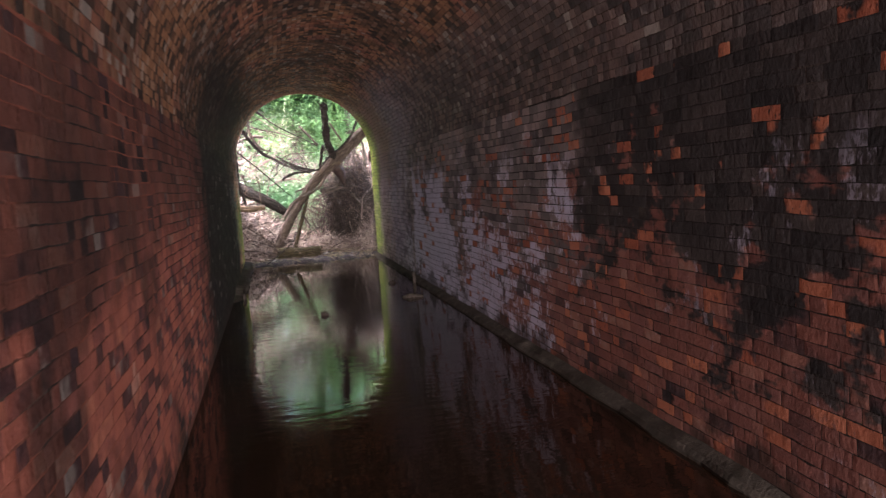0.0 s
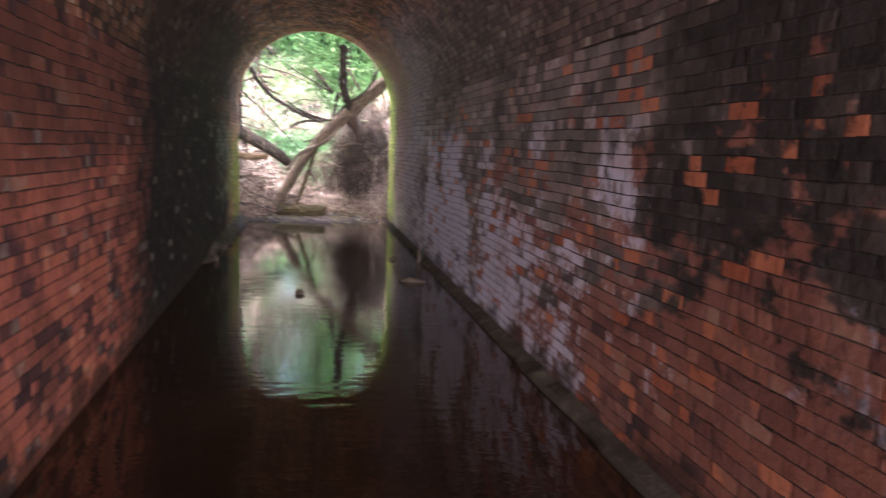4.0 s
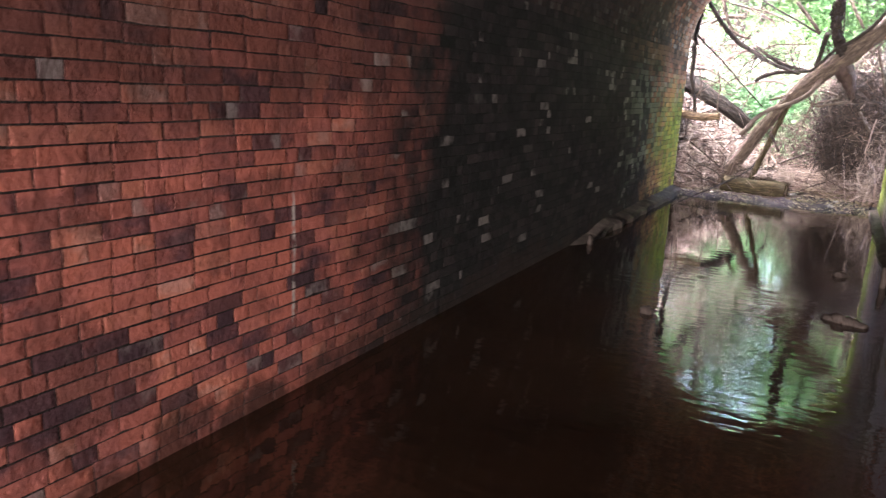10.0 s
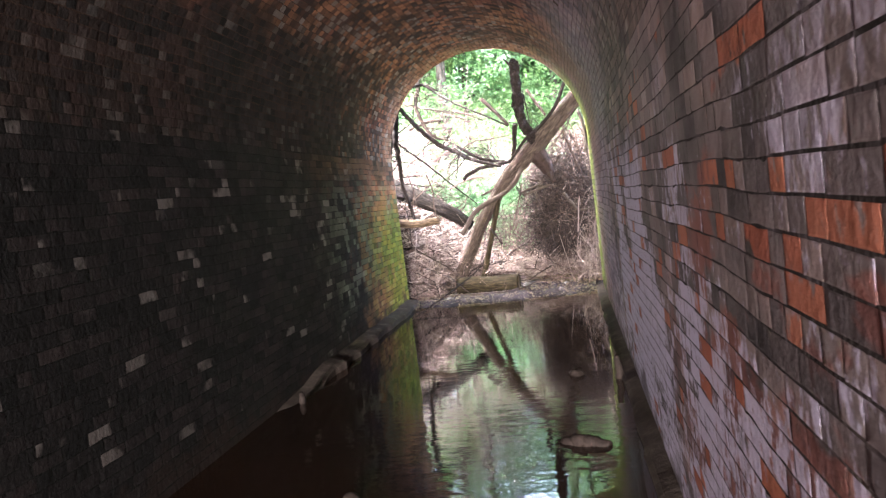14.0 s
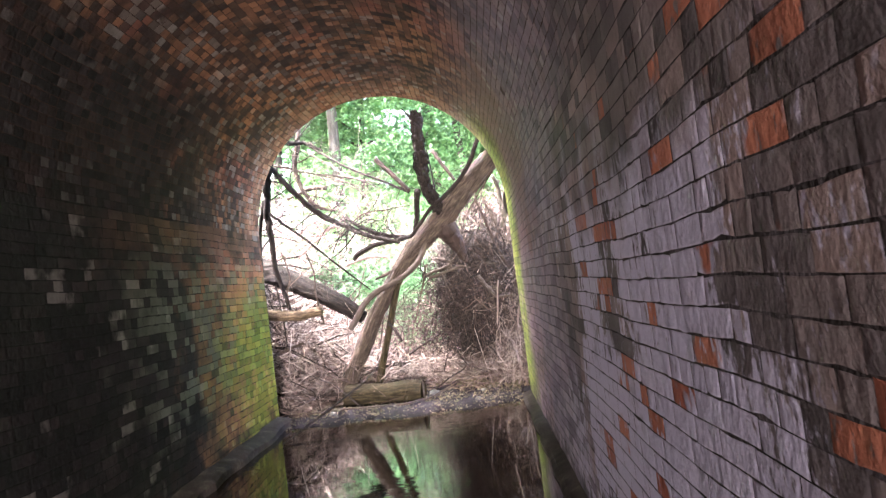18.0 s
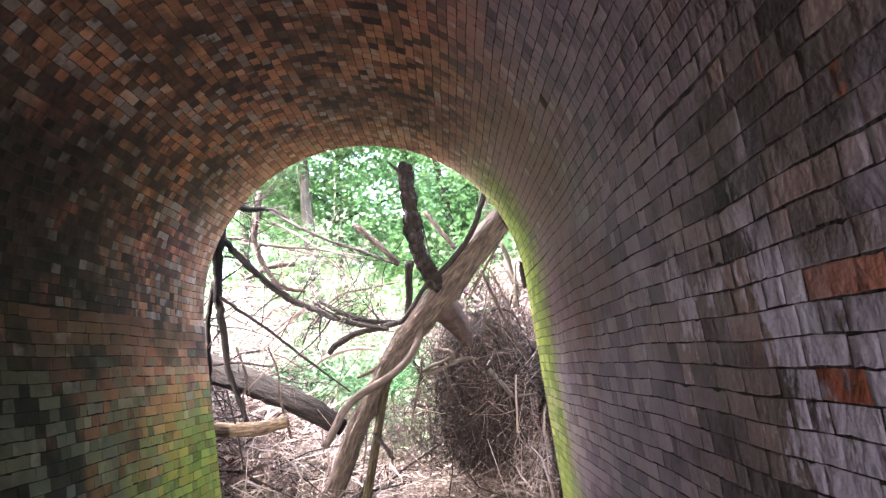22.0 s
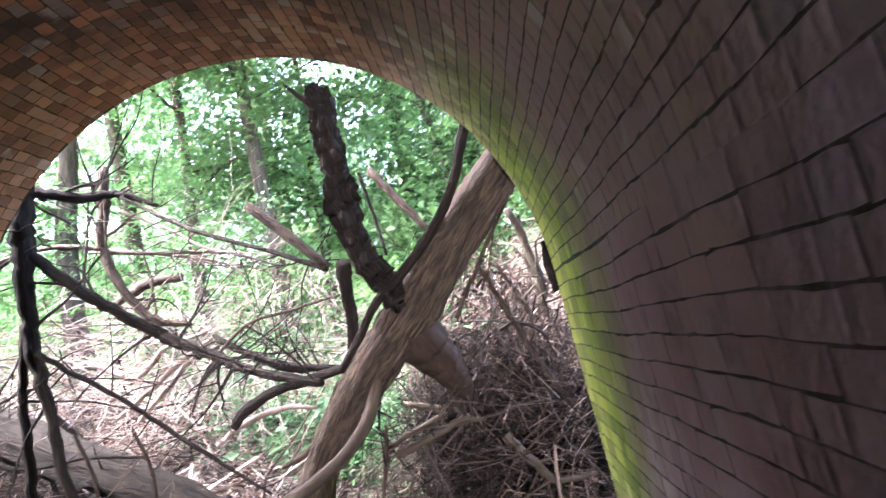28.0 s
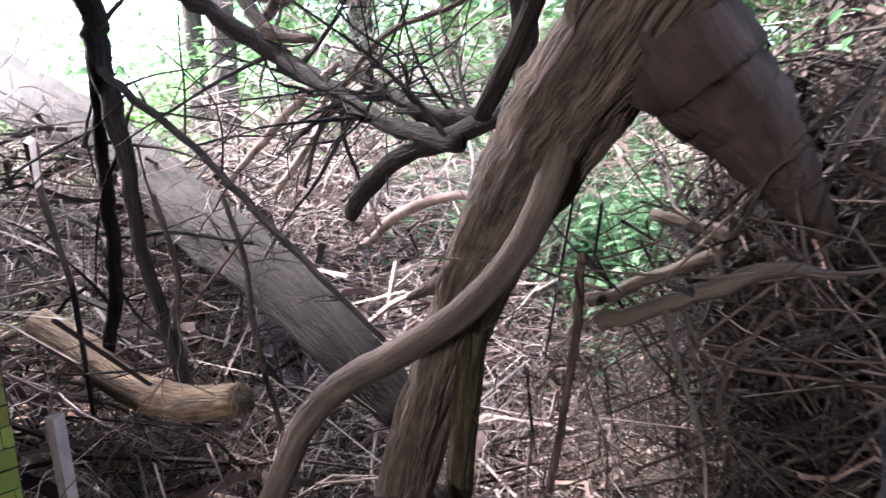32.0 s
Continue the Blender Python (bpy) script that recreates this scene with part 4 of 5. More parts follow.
bough("dead_branch", [(-1.479, 1.320, 3.292, 0.01138), (-0.904, 1.260, 3.119, 0.01289), (-0.486, 1.200, 2.927, 0.009617), (-0.359, 1.140, 2.751, 0.004819)], M_PALE, "long grey branch over the bank", "branch", "dead branches at the mouth", 11, 230)
bough("dead_branch", [(-1.294, 0.900, 2.105, 0.01351), (-1.025, 0.900, 2.240, 0.01677), (-0.801, 0.900, 2.362, 0.01666), (-0.588, 0.900, 2.452, 0.009939)], M_TWIG, "bleached branch slanting from the heap", "branch", "dead branches at the mouth", 6, 231)
bough("dead_branch", [(0.552, 0.660, 1.766, 0.01646), (0.733, 0.630, 1.672, 0.01971), (0.350, 0.660, 1.552, 0.01656)], M_PALE, "grey branch in the dark tangle", "branch", "dead branches at the mouth", 6, 232)
bough("dead_branch", [(0.664, 0.600, 3.160, 0.02484), (0.784, 0.570, 2.945, 0.02483), (0.917, 0.540, 2.717, 0.02151)], M_BARK, "short broken brown branch", "branch", "dead branches at the mouth", 0, 240)
bough("dead_branch", [(0.606, 0.540, 3.144, 0.01003), (0.632, 0.540, 2.898, 0.01002), (0.651, 0.540, 2.630, 0.008343)], M_DARK, "thin dark hanging stem", "branch", "dead branches at the mouth", 2, 241)
bough("fallen_trunk", [(-6.2, 2.5, 3.85, 0.25), (-4.205, 1.8, 3.02, 0.22), (-3.161, 1.62, 2.57, 0.195), (-2.433, 1.44, 2.2, 0.17), (-1.708, 1.23, 1.84, 0.145), (-1.158, 1.08, 1.55, 0.125), (-0.779, 0.96, 1.32, 0.11), (-0.5, 0.9, 1.12, 0.085)], M_FALLEN, "thick ridged fallen trunk lying in the brushwood", "trunk", "", 5, 250, 34, 0.08, 8)
bough("broken_log", [(-2.320, 0.570, 1.602, 0.07734), (-2.012, 0.564, 1.480, 0.0767), (-1.688, 0.552, 1.315, 0.0716), (-1.296, 0.540, 1.257, 0.07087), (-0.965, 0.528, 1.282, 0.06149)], M_CUT, "pale split log lying on the brushwood", "log", "", 0, 251, 14, 0.06)


# ---- the log lying on the mud ----
def mud_log():
    base = empty("log", (-0.28, 0.42, 0.0), "short rotten log lying on the mud at the tunnel mouth", "log")
    r = np.random.default_rng(12)
    a, b = np.array((-0.49, 0.06, 0.17)), np.array((0.5, -0.14, 0.155))
    path = np.array([[*(a + (b - a) * s), 0.15 * (1 - 0.1 * s) + 0.012 * math.sin(9 * s)] for s in np.linspace(0, 1, 16)])
    v, f = tube(path, 22, 12, 0.015, 0.035, 0.02)
    link_mesh("bark", v, f[:-2], M_LOG, base, smooth=True)
    for s, q in ((-1, path[0]), (1, path[-1])):
        rows = np.array([[q[0] + s * k, q[1], q[2], rr] for k, rr in ((0.0, q[3] * 0.99), (0.006, q[3] * 0.9), (0.004, q[3] * 0.5), (-0.012, 0.02))])
        ev, ef = tube(rows, 22, 5, 0.0, 0.03, 0.0)
        link_mesh("cut_end", ev, ef, M_CUT, base, "pale broken end grain")


mud_log()


def stone(name, at, size, seed, mat, label, category="stone"):
    bm = bmesh.new()
    bmesh.ops.create_icosphere(bm, subdivisions=3, radius=1)
    r = np.random.default_rng(seed)
    off = Vector(r.uniform(0, 50, 3))
    for v in bm.verts:
        k = 1 + 0.35 * noise.noise(v.co * 1.3 + off) + 0.12 * noise.noise(v.co * 4 + off)
        v.co = Vector((v.co.x * size[0] * k, v.co.y * size[1] * k, v.co.z * size[2] * k))
    for f in bm.faces:
        f.smooth = True
    ob = part(name, bm, mat, None)
    ob.location = at
    ob.rotation_euler = (0, 0, r.uniform(0, 6))
    return tagged(ob, label, category)


M_ROCK = plain_material("grey_stone", [(0.3, (0.07, 0.07, 0.065)), (0.6, (0.2, 0.195, 0.18)), (0.8, (0.15, 0.19, 0.1))], 9.0)
M_SODDEN = plain_material("sodden_wood", [(0.3, (0.008, 0.006, 0.005)), (0.7, (0.03, 0.022, 0.018))], 9.0, 0.8, 0.15)
stone("stone", (0.72, 1.55, float(ground_z(0.72, 1.55)) + 0.03), (0.1, 0.08, 0.08), 3, M_ROCK, "mossy grey stone in the leaf litter")
stone("stone", (0.34, 0.52, 0.08), (0.07, 0.06, 0.045), 4, M_ROCK, "small grey stone in the mud beside the log")
stone("stone", (0.05, 1.45, float(ground_z(0.05, 1.45)) + 0.03), (0.06, 0.05, 0.05), 5, M_ROCK, "small grey stone in the leaf litter")
stone("stone", (0.95, 0.4, 0.06), (0.05, 0.045, 0.03), 8, M_ROCK, "small grey stone in the mud")
pebbles = np.random.default_rng(17)
for k in range(9):
    px, py = pebbles.uniform(-0.9, 1.2), pebbles.uniform(-0.2, 0.75)
    ps = pebbles.uniform(0.018, 0.045)
    pebble = stone("stone", (px, py, float(ground_z(px, py)) + ps * 0.25), (ps * 1.3, ps, ps * 0.7), 30 + k, M_ROCK, "small dark stone half sunk in the mud")
    tagged(pebble, "small dark stone half sunk in the mud", "stone", "stones in the mud")
bough("stake", [(1.37, -5.0, -0.1, 0.03), (1.37, -5.0, 0.08, 0.03), (1.36, -5.02, 0.19, 0.022)], M_SODDEN, "short black broken stake at the wall foot", "stake", "", 0, 64, 8)
bough("stake", [(-1.34, -5.05, -0.1, 0.03), (-1.34, -5.05, 0.05, 0.028), (-1.35, -5.03, 0.1, 0.015)], M_SODDEN, "short black broken stake beside the ledge", "stake", "", 0, 65, 8)
stone("clod", (-0.25, -7.1, 0.0), (0.055, 0.05, 0.05), 6, M_SODDEN, "black sodden clod breaking the water surface", "debris")
stone("clod", (1.03, -4.8, 0.0), (0.05, 0.06, 0.05), 7, M_SODDEN, "black sodden clod breaking the water surface", "debris")
bough("driftwood", [(0.93, -6.36, 0.0, 0.03), (1.02, -6.42, 0.02, 0.045), (1.1, -6.43, 0.012, 0.042), (1.2, -6.47, 0.0, 0.03)], M_SODDEN, "black sodden stick floating on the water", "driftwood", "", 1, 61)
bough("mud_stick", [(-1.15, -1.2, 0.02, 0.008), (-0.98, -0.7, 0.1, 0.012), (-0.7, -0.1, 0.24, 0.013), (-0.42, 0.55, 0.42, 0.013), (-0.3, 1.0, 0.62, 0.012)], M_DARK, "thin dark stick slanting out of the mud", "stick", "", 4, 62, 6)
bough("mud_stick", [(-1.2, 0.12, 0.07, 0.012), (-0.7, 0.1, 0.085, 0.014), (-0.1, 0.02, 0.075, 0.014), (0.3, 0.12, 0.1, 0.013), (0.55, 0.35, 0.16, 0.011), (0.75, 0.45, 0.14, 0.006)], M_PALE, "pale bent stick lying on the wet mud", "stick", "", 3, 63, 6)


# ---- brushwood: heaps of dead twigs ----
def brush(name, count, sample, length, radius, mat, label, seed, flat=0.45, curl=0.18, category="brushwood"):
    r = np.random.default_rng(seed)
    segs, sides = 5, 3
    verts = np.empty((count, segs + 1, sides, 3))
    for k in range(count):
        p, lean = sample(r)
        d = r.normal(0, 1, 3) * (1, 1, flat) + lean
        d /= np.linalg.norm(d)
        side = np.cross(d, r.normal(0, 1, 3))
        side /= np.linalg.norm(side)
        up = np.cross(side, d)
        n = length * r.lognormal(0, 0.45)
        rad = radius * r.lognormal(0, 0.5)
        c = curl * n * r.normal(0, 1)
        s = np.linspace(-0.5, 0.5, segs + 1)
        line = p + np.outer(s * n, d) + np.outer(c * (1 - 4 * s * s), up) + r.normal(0, 0.012, (segs + 1, 3)) * n * 2
        for j in range(sides):
            a = 2 * math.pi * j / sides
            verts[k, :, j] = line + (math.cos(a) * side + math.sin(a) * up) * (rad * (1.15 - 0.75 * (s + 0.5)))[:, None]
    verts = verts.reshape(-1, 3)
    verts[:, 1] = np.maximum(verts[:, 1], 0.06)
    verts[:, 2] = np.maximum(verts[:, 2], ground_z(verts[:, 0], verts[:, 1]) - 0.02)
    q = []
    for i in range(segs):
        for j in range(sides):
            j2 = (j + 1) % sides
            q.append((i * sides + j, i * sides + j2, (i + 1) * sides + j2, (i + 1) * sides + j))
    q = np.array(q)[None] + (np.arange(count) * (segs + 1) * sides)[:, None, None]
    ob = link_mesh(name, verts, q.reshape(-1, 4), mat)
    return tagged(ob, label, category, "", "stuff")


def bump01(v):
    v = np.clip(v, 0, 1)
    return v * v * (3 - 2 * v)


def west_heap(r):
    x, y = -0.35 - abs(r.normal(0, 1.3)), r.uniform(0.35, 5.0)
    top = 0.95 * bump01((-x - 0.4) / 1.6) * bump01((y - 0.5) / 2.2) + 0.14 + 1.0 * bump01((-x - 1.6) / 2) * bump01((y - 0.8) / 2)
    z = float(ground_z(x, y)) + top * r.power(1.6)
    if x > -1.1 and y > 2.3 and r.random() < 0.7:
        x, z = x - 1.2, z + 0.3
    if x > -1.05 and y < 0.85:
        x, y = x - 0.8, y + 0.6
    if x > -1.2 and y < 1.9:
        z = min(z, float(ground_z(x, y)) + 0.14)
    if y < 2.7:
        z = min(z, 0.55 + 0.42 * max(0.0, -x - 0.7) * (0.5 + 0.17 * y) + r.uniform(0, 0.12))
    return np.array((x, y, z)), np.array((0.5, -0.3, 0.0))


def far_heap(r):
    x, y = r.uniform(-8, -2.2), r.uniform(3.4, 7.5)
    top = 1.9 * bump01((-x - 1.8) / 2.5) + 0.2
    return np.array((x, y, float(ground_z(x, y)) + top * r.power(1.5))), np.array((0.9, -0.2, -0.1))


def east_shell(r):
    a, b = r.uniform(-2.4, 1.0), r.uniform(0.05, 1.5)
    d = np.array((math.cos(a) * math.cos(b), math.sin(a) * math.cos(b), math.sin(b)))
    k = r.uniform(0.72, 1.04)
    p = np.array((1.75, 2.5, 0.45)) + d * np.array((1.35, 1.45, 1.95)) * k
    if p[0] < 1.0:
        p[0] += 0.7
    return p, np.array((0.2, -0.2, 0.3))


def east_core(r):
    p = np.array((1.1 + abs(r.normal(0, 0.42)) * r.choice((-0.5, 0.55)), 1.6 + r.normal(0, 0.35), 0.0))
    p[2] = float(ground_z(p[0], p[1])) + 0.3 + 1.7 * r.power(1.1) * (1 - 0.28 * abs(p[0] - 1.25))
    return p, np.array((0.0, 0.0, -0.9))


def below_fork(r):
    p = np.array((1.05 + r.normal(0, 0.24), 0.85 + abs(r.normal(0, 0.35)), 0.0))
    p[2] = 0.5 + 1.5 * r.power(1.3) * (1 - 0.4 * abs(p[0] - 1.0))
    return p, np.array((0.0, 0.0, -0.7))


def mound_face(r):
    x, y = r.uniform(1.3, 2.4), r.uniform(0.55, 1.5)
    top = 1.7 * bump01((y - 0.3) / 1.5)
    return np.array((x, y, float(ground_z(x, y)) + 0.1 + top * r.power(1.3))), np.array((0.3, 0.0, 0.4))


def west_bank(r):
    x, y = r.uniform(-5.5, -1.3), r.uniform(0.35, 3.6)
    top = 1.9 * bump01((-x - 0.9) / 2.0) * bump01((y + 1.2) / 2.4) + 0.2
    return np.array((x, y, float(ground_z(x, y)) + top * r.power(1.8))), np.array((0.7, -0.1, -0.3))


def under_trunk(r):
    p = np.array((0.35 + r.normal(0, 0.45), 1.9 + abs(r.normal(0, 0.6)), 0.0))
    p[2] = float(ground_z(p[0], p[1])) + 1.15 * r.power(0.9)
    return p, np.array((0.1, 0.0, 0.5))


def mouth_tangle(r):
    x = r.uniform(-1.9, 0.5)
    y = r.uniform(1.5, 3.6)
    z = 1.9 + 1.2 * r.power(0.8) * bump01((0.9 - x) / 1.6)
    return np.array((x, y, z)), np.array((0.5, 0.0, -0.1))


def bank_tangle(r):
    x, y = r.uniform(-4.8, -1.8), r.uniform(2.9, 4.8)
    z = 1.5 + 1.7 * r.power(1.0) * bump01((-x - 0.2) / 2.2)
    return np.array((x, y, z)), np.array((0.9, 0.1, -0.05))


def mouth_floor(r):
    x, y = r.uniform(0.0, 1.7), r.uniform(0.75, 2.4)
    return np.array((x, y, float(ground_z(x, y)) + 0.3 * r.power(0.7))), np.array((0.2, -0.2, 0.0))


# Added dark lumps inside the mound, standing in for its inner shade.
M_CORE = plain_material("core_dark", [(0.3, (0.006, 0.005, 0.004)), (0.7, (0.03, 0.02, 0.015))], 12.0, 0.95, 0.1, None, 1.0, 0.05)
stone("dark_core", (1.12, 1.5, 1.2), (0.33, 0.3, 0.68), 21, M_CORE, "dark lump added inside the brushwood mound to deepen its inner shade", "root ball")
stone("dark_core", (1.05, 1.75, 0.75), (0.3, 0.28, 0.4), 22, M_CORE, "dark lump added under the leaning tree to deepen the mound's shade", "root ball")
brush("brushwood", 13000, west_heap, 0.62, 0.0034, M_TWIG, "heap of bleached dead twigs against the bank", 71, 0.5, 0.24)
brush("brushwood", 7000, west_bank, 0.7, 0.004, M_TWIG, "dense dead twigs heaped beside the portal", 89, 0.5, 0.22)
brush("brushwood", 700, west_bank, 1.0, 0.011, M_TWIGDARK, "dark dead sticks on the bank beside the portal", 103, 0.5, 0.16)
brush("brushwood", 1500, far_heap, 1.1, 0.008, M_TWIG, "long bleached dead branches lying on the bank", 76, 0.3)
brush("brushwood", 1500, west_heap, 0.95, 0.009, M_TWIGDARK, "dark dead sticks through the heap", 72)
brush("brushwood", 1500, bank_tangle, 0.75, 0.0045, M_TWIG, "pale dead branches tangled over the bank", 79, 0.5, 0.25)
brush("brushwood", 2200, mouth_floor, 0.34, 0.003, M_TWIG, "fine bleached twigs strewn below the mound", 80, 0.35, 0.25)
brush("brushwood", 420, west_heap, 1.2, 0.01, M_TWIG, "longer bleached sticks on the heap", 77, 0.6, 0.15)
brush("brushwood", 9500, east_shell, 0.62, 0.0032, M_TWIG, "mound of tangled pale brushwood", 73, 0.8, 0.34)
brush("brushwood", 5200, east_core, 0.5, 0.0038, M_TWIGDARK, "dark hanging root and twig tangle", 74, 1.0, 0.3)
brush("brushwood", 4200, mound_face, 0.55, 0.003, M_TWIG, "pale curling twigs over the mound beside the wall", 86, 0.9, 0.34)
brush("brushwood", 9500, below_fork, 0.34, 0.0028, M_SHADED_ROOTS, "dark root and twig tangle hanging below the leaning tree", 83, 1.0, 0.3)
brush("brushwood", 1300, under_trunk, 0.42, 0.003, M_TWIGDARK, "fine dark twigs under the leaning tree", 75, 1.0, 0.25)
brush("brushwood", 600, mouth_tangle, 0.5, 0.003, M_TWIG, "thin grey twigs caught between the boughs", 78, 0.9, 0.3)


# ---- leaves ----
def leaf_mesh(name, centres, size, mat, seed, parent=None, tilt=0.6, kind="", label="", category=""):
    """Many small folded leaves, one a row of centres."""
    r = np.random.default_rng(seed)
    n = len(centres)
    nor = r.normal(0, tilt, (n, 3)) + np.array((0, 0, 1.0))
    nor /= np.linalg.norm(nor, axis=1)[:, None]
    ax = np.cross(nor, r.normal(0, 1, (n, 3)))
    ax /= np.linalg.norm(ax, axis=1)[:, None] + 1e-9
    sd = np.cross(nor, ax)
    L = (size * r.lognormal(0, 0.3, n))[:, None]
    droop = nor * L * 0.16
    base, tip = centres - ax * L, centres + ax * L - droop
    a, b = centres - ax * L * 0.1 + sd * L * 0.52 + droop, centres - ax * L * 0.1 - sd * L * 0.52 + droop
    verts = np.stack([base, a, tip, b], 1).reshape(-1, 3)
    q = (np.arange(n) * 4)[:, None, None] + np.array([(0, 1, 2), (0, 2, 3)])[None]
    ob = link_mesh(name, verts, q.reshape(-1, 3), mat, parent)
    return tagged(ob, label, category, "", kind)


def litter():
    r = np.random.default_rng(81)
    n = 9000
    x, y = r.normal(0.5, 1.3, n), 0.35 + abs(r.normal(0, 1.6, n))
    keep = (y > 0.75 - 0.25 * x) & (np.abs(x) < 4)
    x, y = x[keep], y[keep]
    z = ground_z(x, y) + r.uniform(0.0, 0.02, len(x))
    leaf_mesh("leaf_litter", np.stack([x, y, z], 1), 0.026, M_LITTER, 82, None, 0.5, "stuff", "brown fallen leaves over the ground", "leaf litter")


litter()


def shore():
    r = np.random.default_rng(84)
    n = 2600
    x, y = r.uniform(-1.4, 1.4, n), -0.45 + 1.1 * r.random(n) ** 0.8
    z = ground_z(x, y) + r.uniform(0.004, 0.03, n)
    keep = z > 0.004
    leaf_mesh("shore_litter", np.stack([x, y, z], 1)[keep], 0.016, M_LITTER, 85, None, 0.4, "stuff", "sodden leaf scraps on the muddy shore", "leaf litter")


shore()


def sprays():
    r = np.random.default_rng(87)
    spots = ((-1.01, 1.46, 3.21), (-0.30, 2.05, 3.53), (1.52, 1.69, 2.84), (1.60, 1.92, 2.49), (-1.29, 1.39, 2.56), (-0.62, 1.35, 2.30), (-0.61, 1.97, 3.40), (-2.13, 1.17, 3.59), (1.00, 1.15, 2.18))
    cs = np.vstack([np.array(p) + r.normal(0, 1, (34, 3)) * (0.13, 0.12, 0.07) for p in spots])
    leaf_mesh("leaf_spray", cs, 0.022, M_HERB, 88, None, 0.6, "stuff", "small bright green leaf sprays among the boughs", "foliage")


sprays()


def tree(at, height, girth, lean, seed, crown_r, clumps, per, low=0.35, leaf=0.052, label="slender woodland tree with a light green crown"):
    base = empty("tree", (0, 0, 0), label, "tree", "trees behind the tunnel mouth")
    r = np.random.default_rng(seed)
    z0 = float(ground_z(at[0], at[1])) - 0.1
    top = np.array((at[0] + lean[0], at[1] + lean[1], z0 + height))
    rows = [(at[0] + lean[0] * s * s + r.normal(0, 0.1) * s, at[1] + lean[1] * s * s + r.normal(0, 0.1) * s, z0 + height * s, girth * (1 - 0.8 * s) * (1.25 if s == 0 else 1)) for s in np.linspace(0, 1, 6)]
    path = spline(rows, 5)
    v, f = tube(path, 12, seed, 0.03, 0.05, 0.03)
    link_mesh("trunk", v, f, M_TREE, base, smooth=True)
    ends = []
    for k in range(9):
        i = int(len(path) * r.uniform(low, 0.95))
        p = path[min(i, len(path) - 1)]
        a = r.uniform(0, 6.28)
        n = crown_r * r.uniform(0.6, 1.15)
        q = np.array([[p[0] + math.cos(a) * n * s, p[1] + math.sin(a) * n * s, p[2] + n * (0.5 * s - 0.35 * s * s) + r.normal(0, 0.06), max(0.006, p[3] * 0.45 * (1 - 0.9 * s))] for s in np.linspace(0, 1, 5)])
        bv, bf = tube(spline(q, 3), 6, seed + k, 0.03, 0.0, 0.05)
        link_mesh("bough", bv, bf, M_TREE, base)
        ends.append(q[1:, :3])
    ends = np.vstack(ends)
    cs = []
    for k in range(int(clumps * 2.3)):
        c = ends[r.integers(len(ends))] + r.normal(0, crown_r * 0.25, 3) * (1, 1, 0.6)
        flat = r.normal(0, 1, (per, 3)) * np.array((0.34, 0.34, 0.1))
        cs.append(c + flat)
    cs = np.vstack(cs)
    # High leaves stay over the mouth, out of view, to shade it.
    cs = cs[(cs[:, 1] > 4.6) | ((cs[:, 2] > 6.0) & (cs[:, 1] > 0.6))]
    leaf_mesh("crown", cs, leaf, M_LEAF, seed + 7, base, 0.55, "", "layered sprays of bright green leaves")
    return base


tree((-1.6, 6.6), 13.5, 0.16, (0.4, -0.3), 321, 3.2, 90, 80, 0.42, 0.062)
tree((1.9, 7.2), 14.0, 0.17, (-0.3, -0.2), 322, 3.3, 95, 80, 0.4, 0.062)
tree((0.3, 10.0), 17.0, 0.2, (0.1, -0.3), 323, 3.8, 110, 80, 0.45, 0.075)
tree((-4.8, 9.0), 16.0, 0.2, (0.6, -0.2), 324, 3.6, 100, 80, 0.45, 0.07)
tree((5.0, 8.4), 15.0, 0.2, (-0.6, -0.2), 325, 3.4, 100, 80, 0.4, 0.07)
tree((-3.2, 7.5), 9.5, 0.17, (0.5, 0.4), 301, 2.3, 70, 70, 0.3)
tree((-1.4, 9.0), 9.0, 0.13, (0.2, -0.3), 302, 2.2, 75, 70, 0.22)
tree((1.2, 8.0), 8.5, 0.14, (-0.3, 0.2), 303, 2.3, 80, 70, 0.22)
tree((3.3, 6.6), 8.0, 0.13, (-0.9, 0.2), 304, 2.2, 75, 70, 0.22)
tree((-5.6, 10.5), 11.0, 0.2, (0.4, 0.0), 305, 2.6, 70, 70, 0.35)
tree((0.2, 12.5), 11.5, 0.18, (0.2, 0.4), 306, 2.9, 95, 70, 0.2, 0.06)
tree((4.2, 11.0), 11.0, 0.18, (-0.4, 0.3), 307, 2.9, 95, 70, 0.2, 0.06)
tree((-3.4, 14.5), 13.0, 0.22, (0.4, 0.0), 308, 3.0, 90, 70, 0.2, 0.062)
tree((7.5, 9.5), 11.0, 0.2, (-0.6, 0.0), 309, 2.8, 80, 70, 0.2, 0.06)
tree((2.0, 18.0), 15.0, 0.25, (0.3, 0.0), 310, 3.6, 100, 70, 0.15, 0.075)
tree((-8.0, 16.0), 14.0, 0.24, (0.3, 0.0), 311, 3.4, 90, 70, 0.25, 0.075)
tree((-4.6, 6.2), 10.0, 0.24, (1.2, 0.4), 313, 2.2, 60, 70, 0.45, 0.05, "leaning pale-barked tree with a green crown")
tree((-7.5, 8.0), 10.0, 0.16, (0.3, 0.0), 314, 2.6, 80, 70, 0.15, 0.055)
tree((5.6, 5.2), 7.5, 0.12, (-1.0, 0.3), 315, 2.0, 70, 70, 0.2)
tree((-6.5, 5.0), 9.5, 0.2, (0.9, 0.2), 317, 3.0, 80, 70, 0.5, 0.05)
# Two trees added for their unseen overhead crowns, which dim the mouth.
tree((-4.4, 3.6), 9.5, 0.17, (1.2, 0.2), 316, 2.8, 60, 70, 0.66, 0.055)
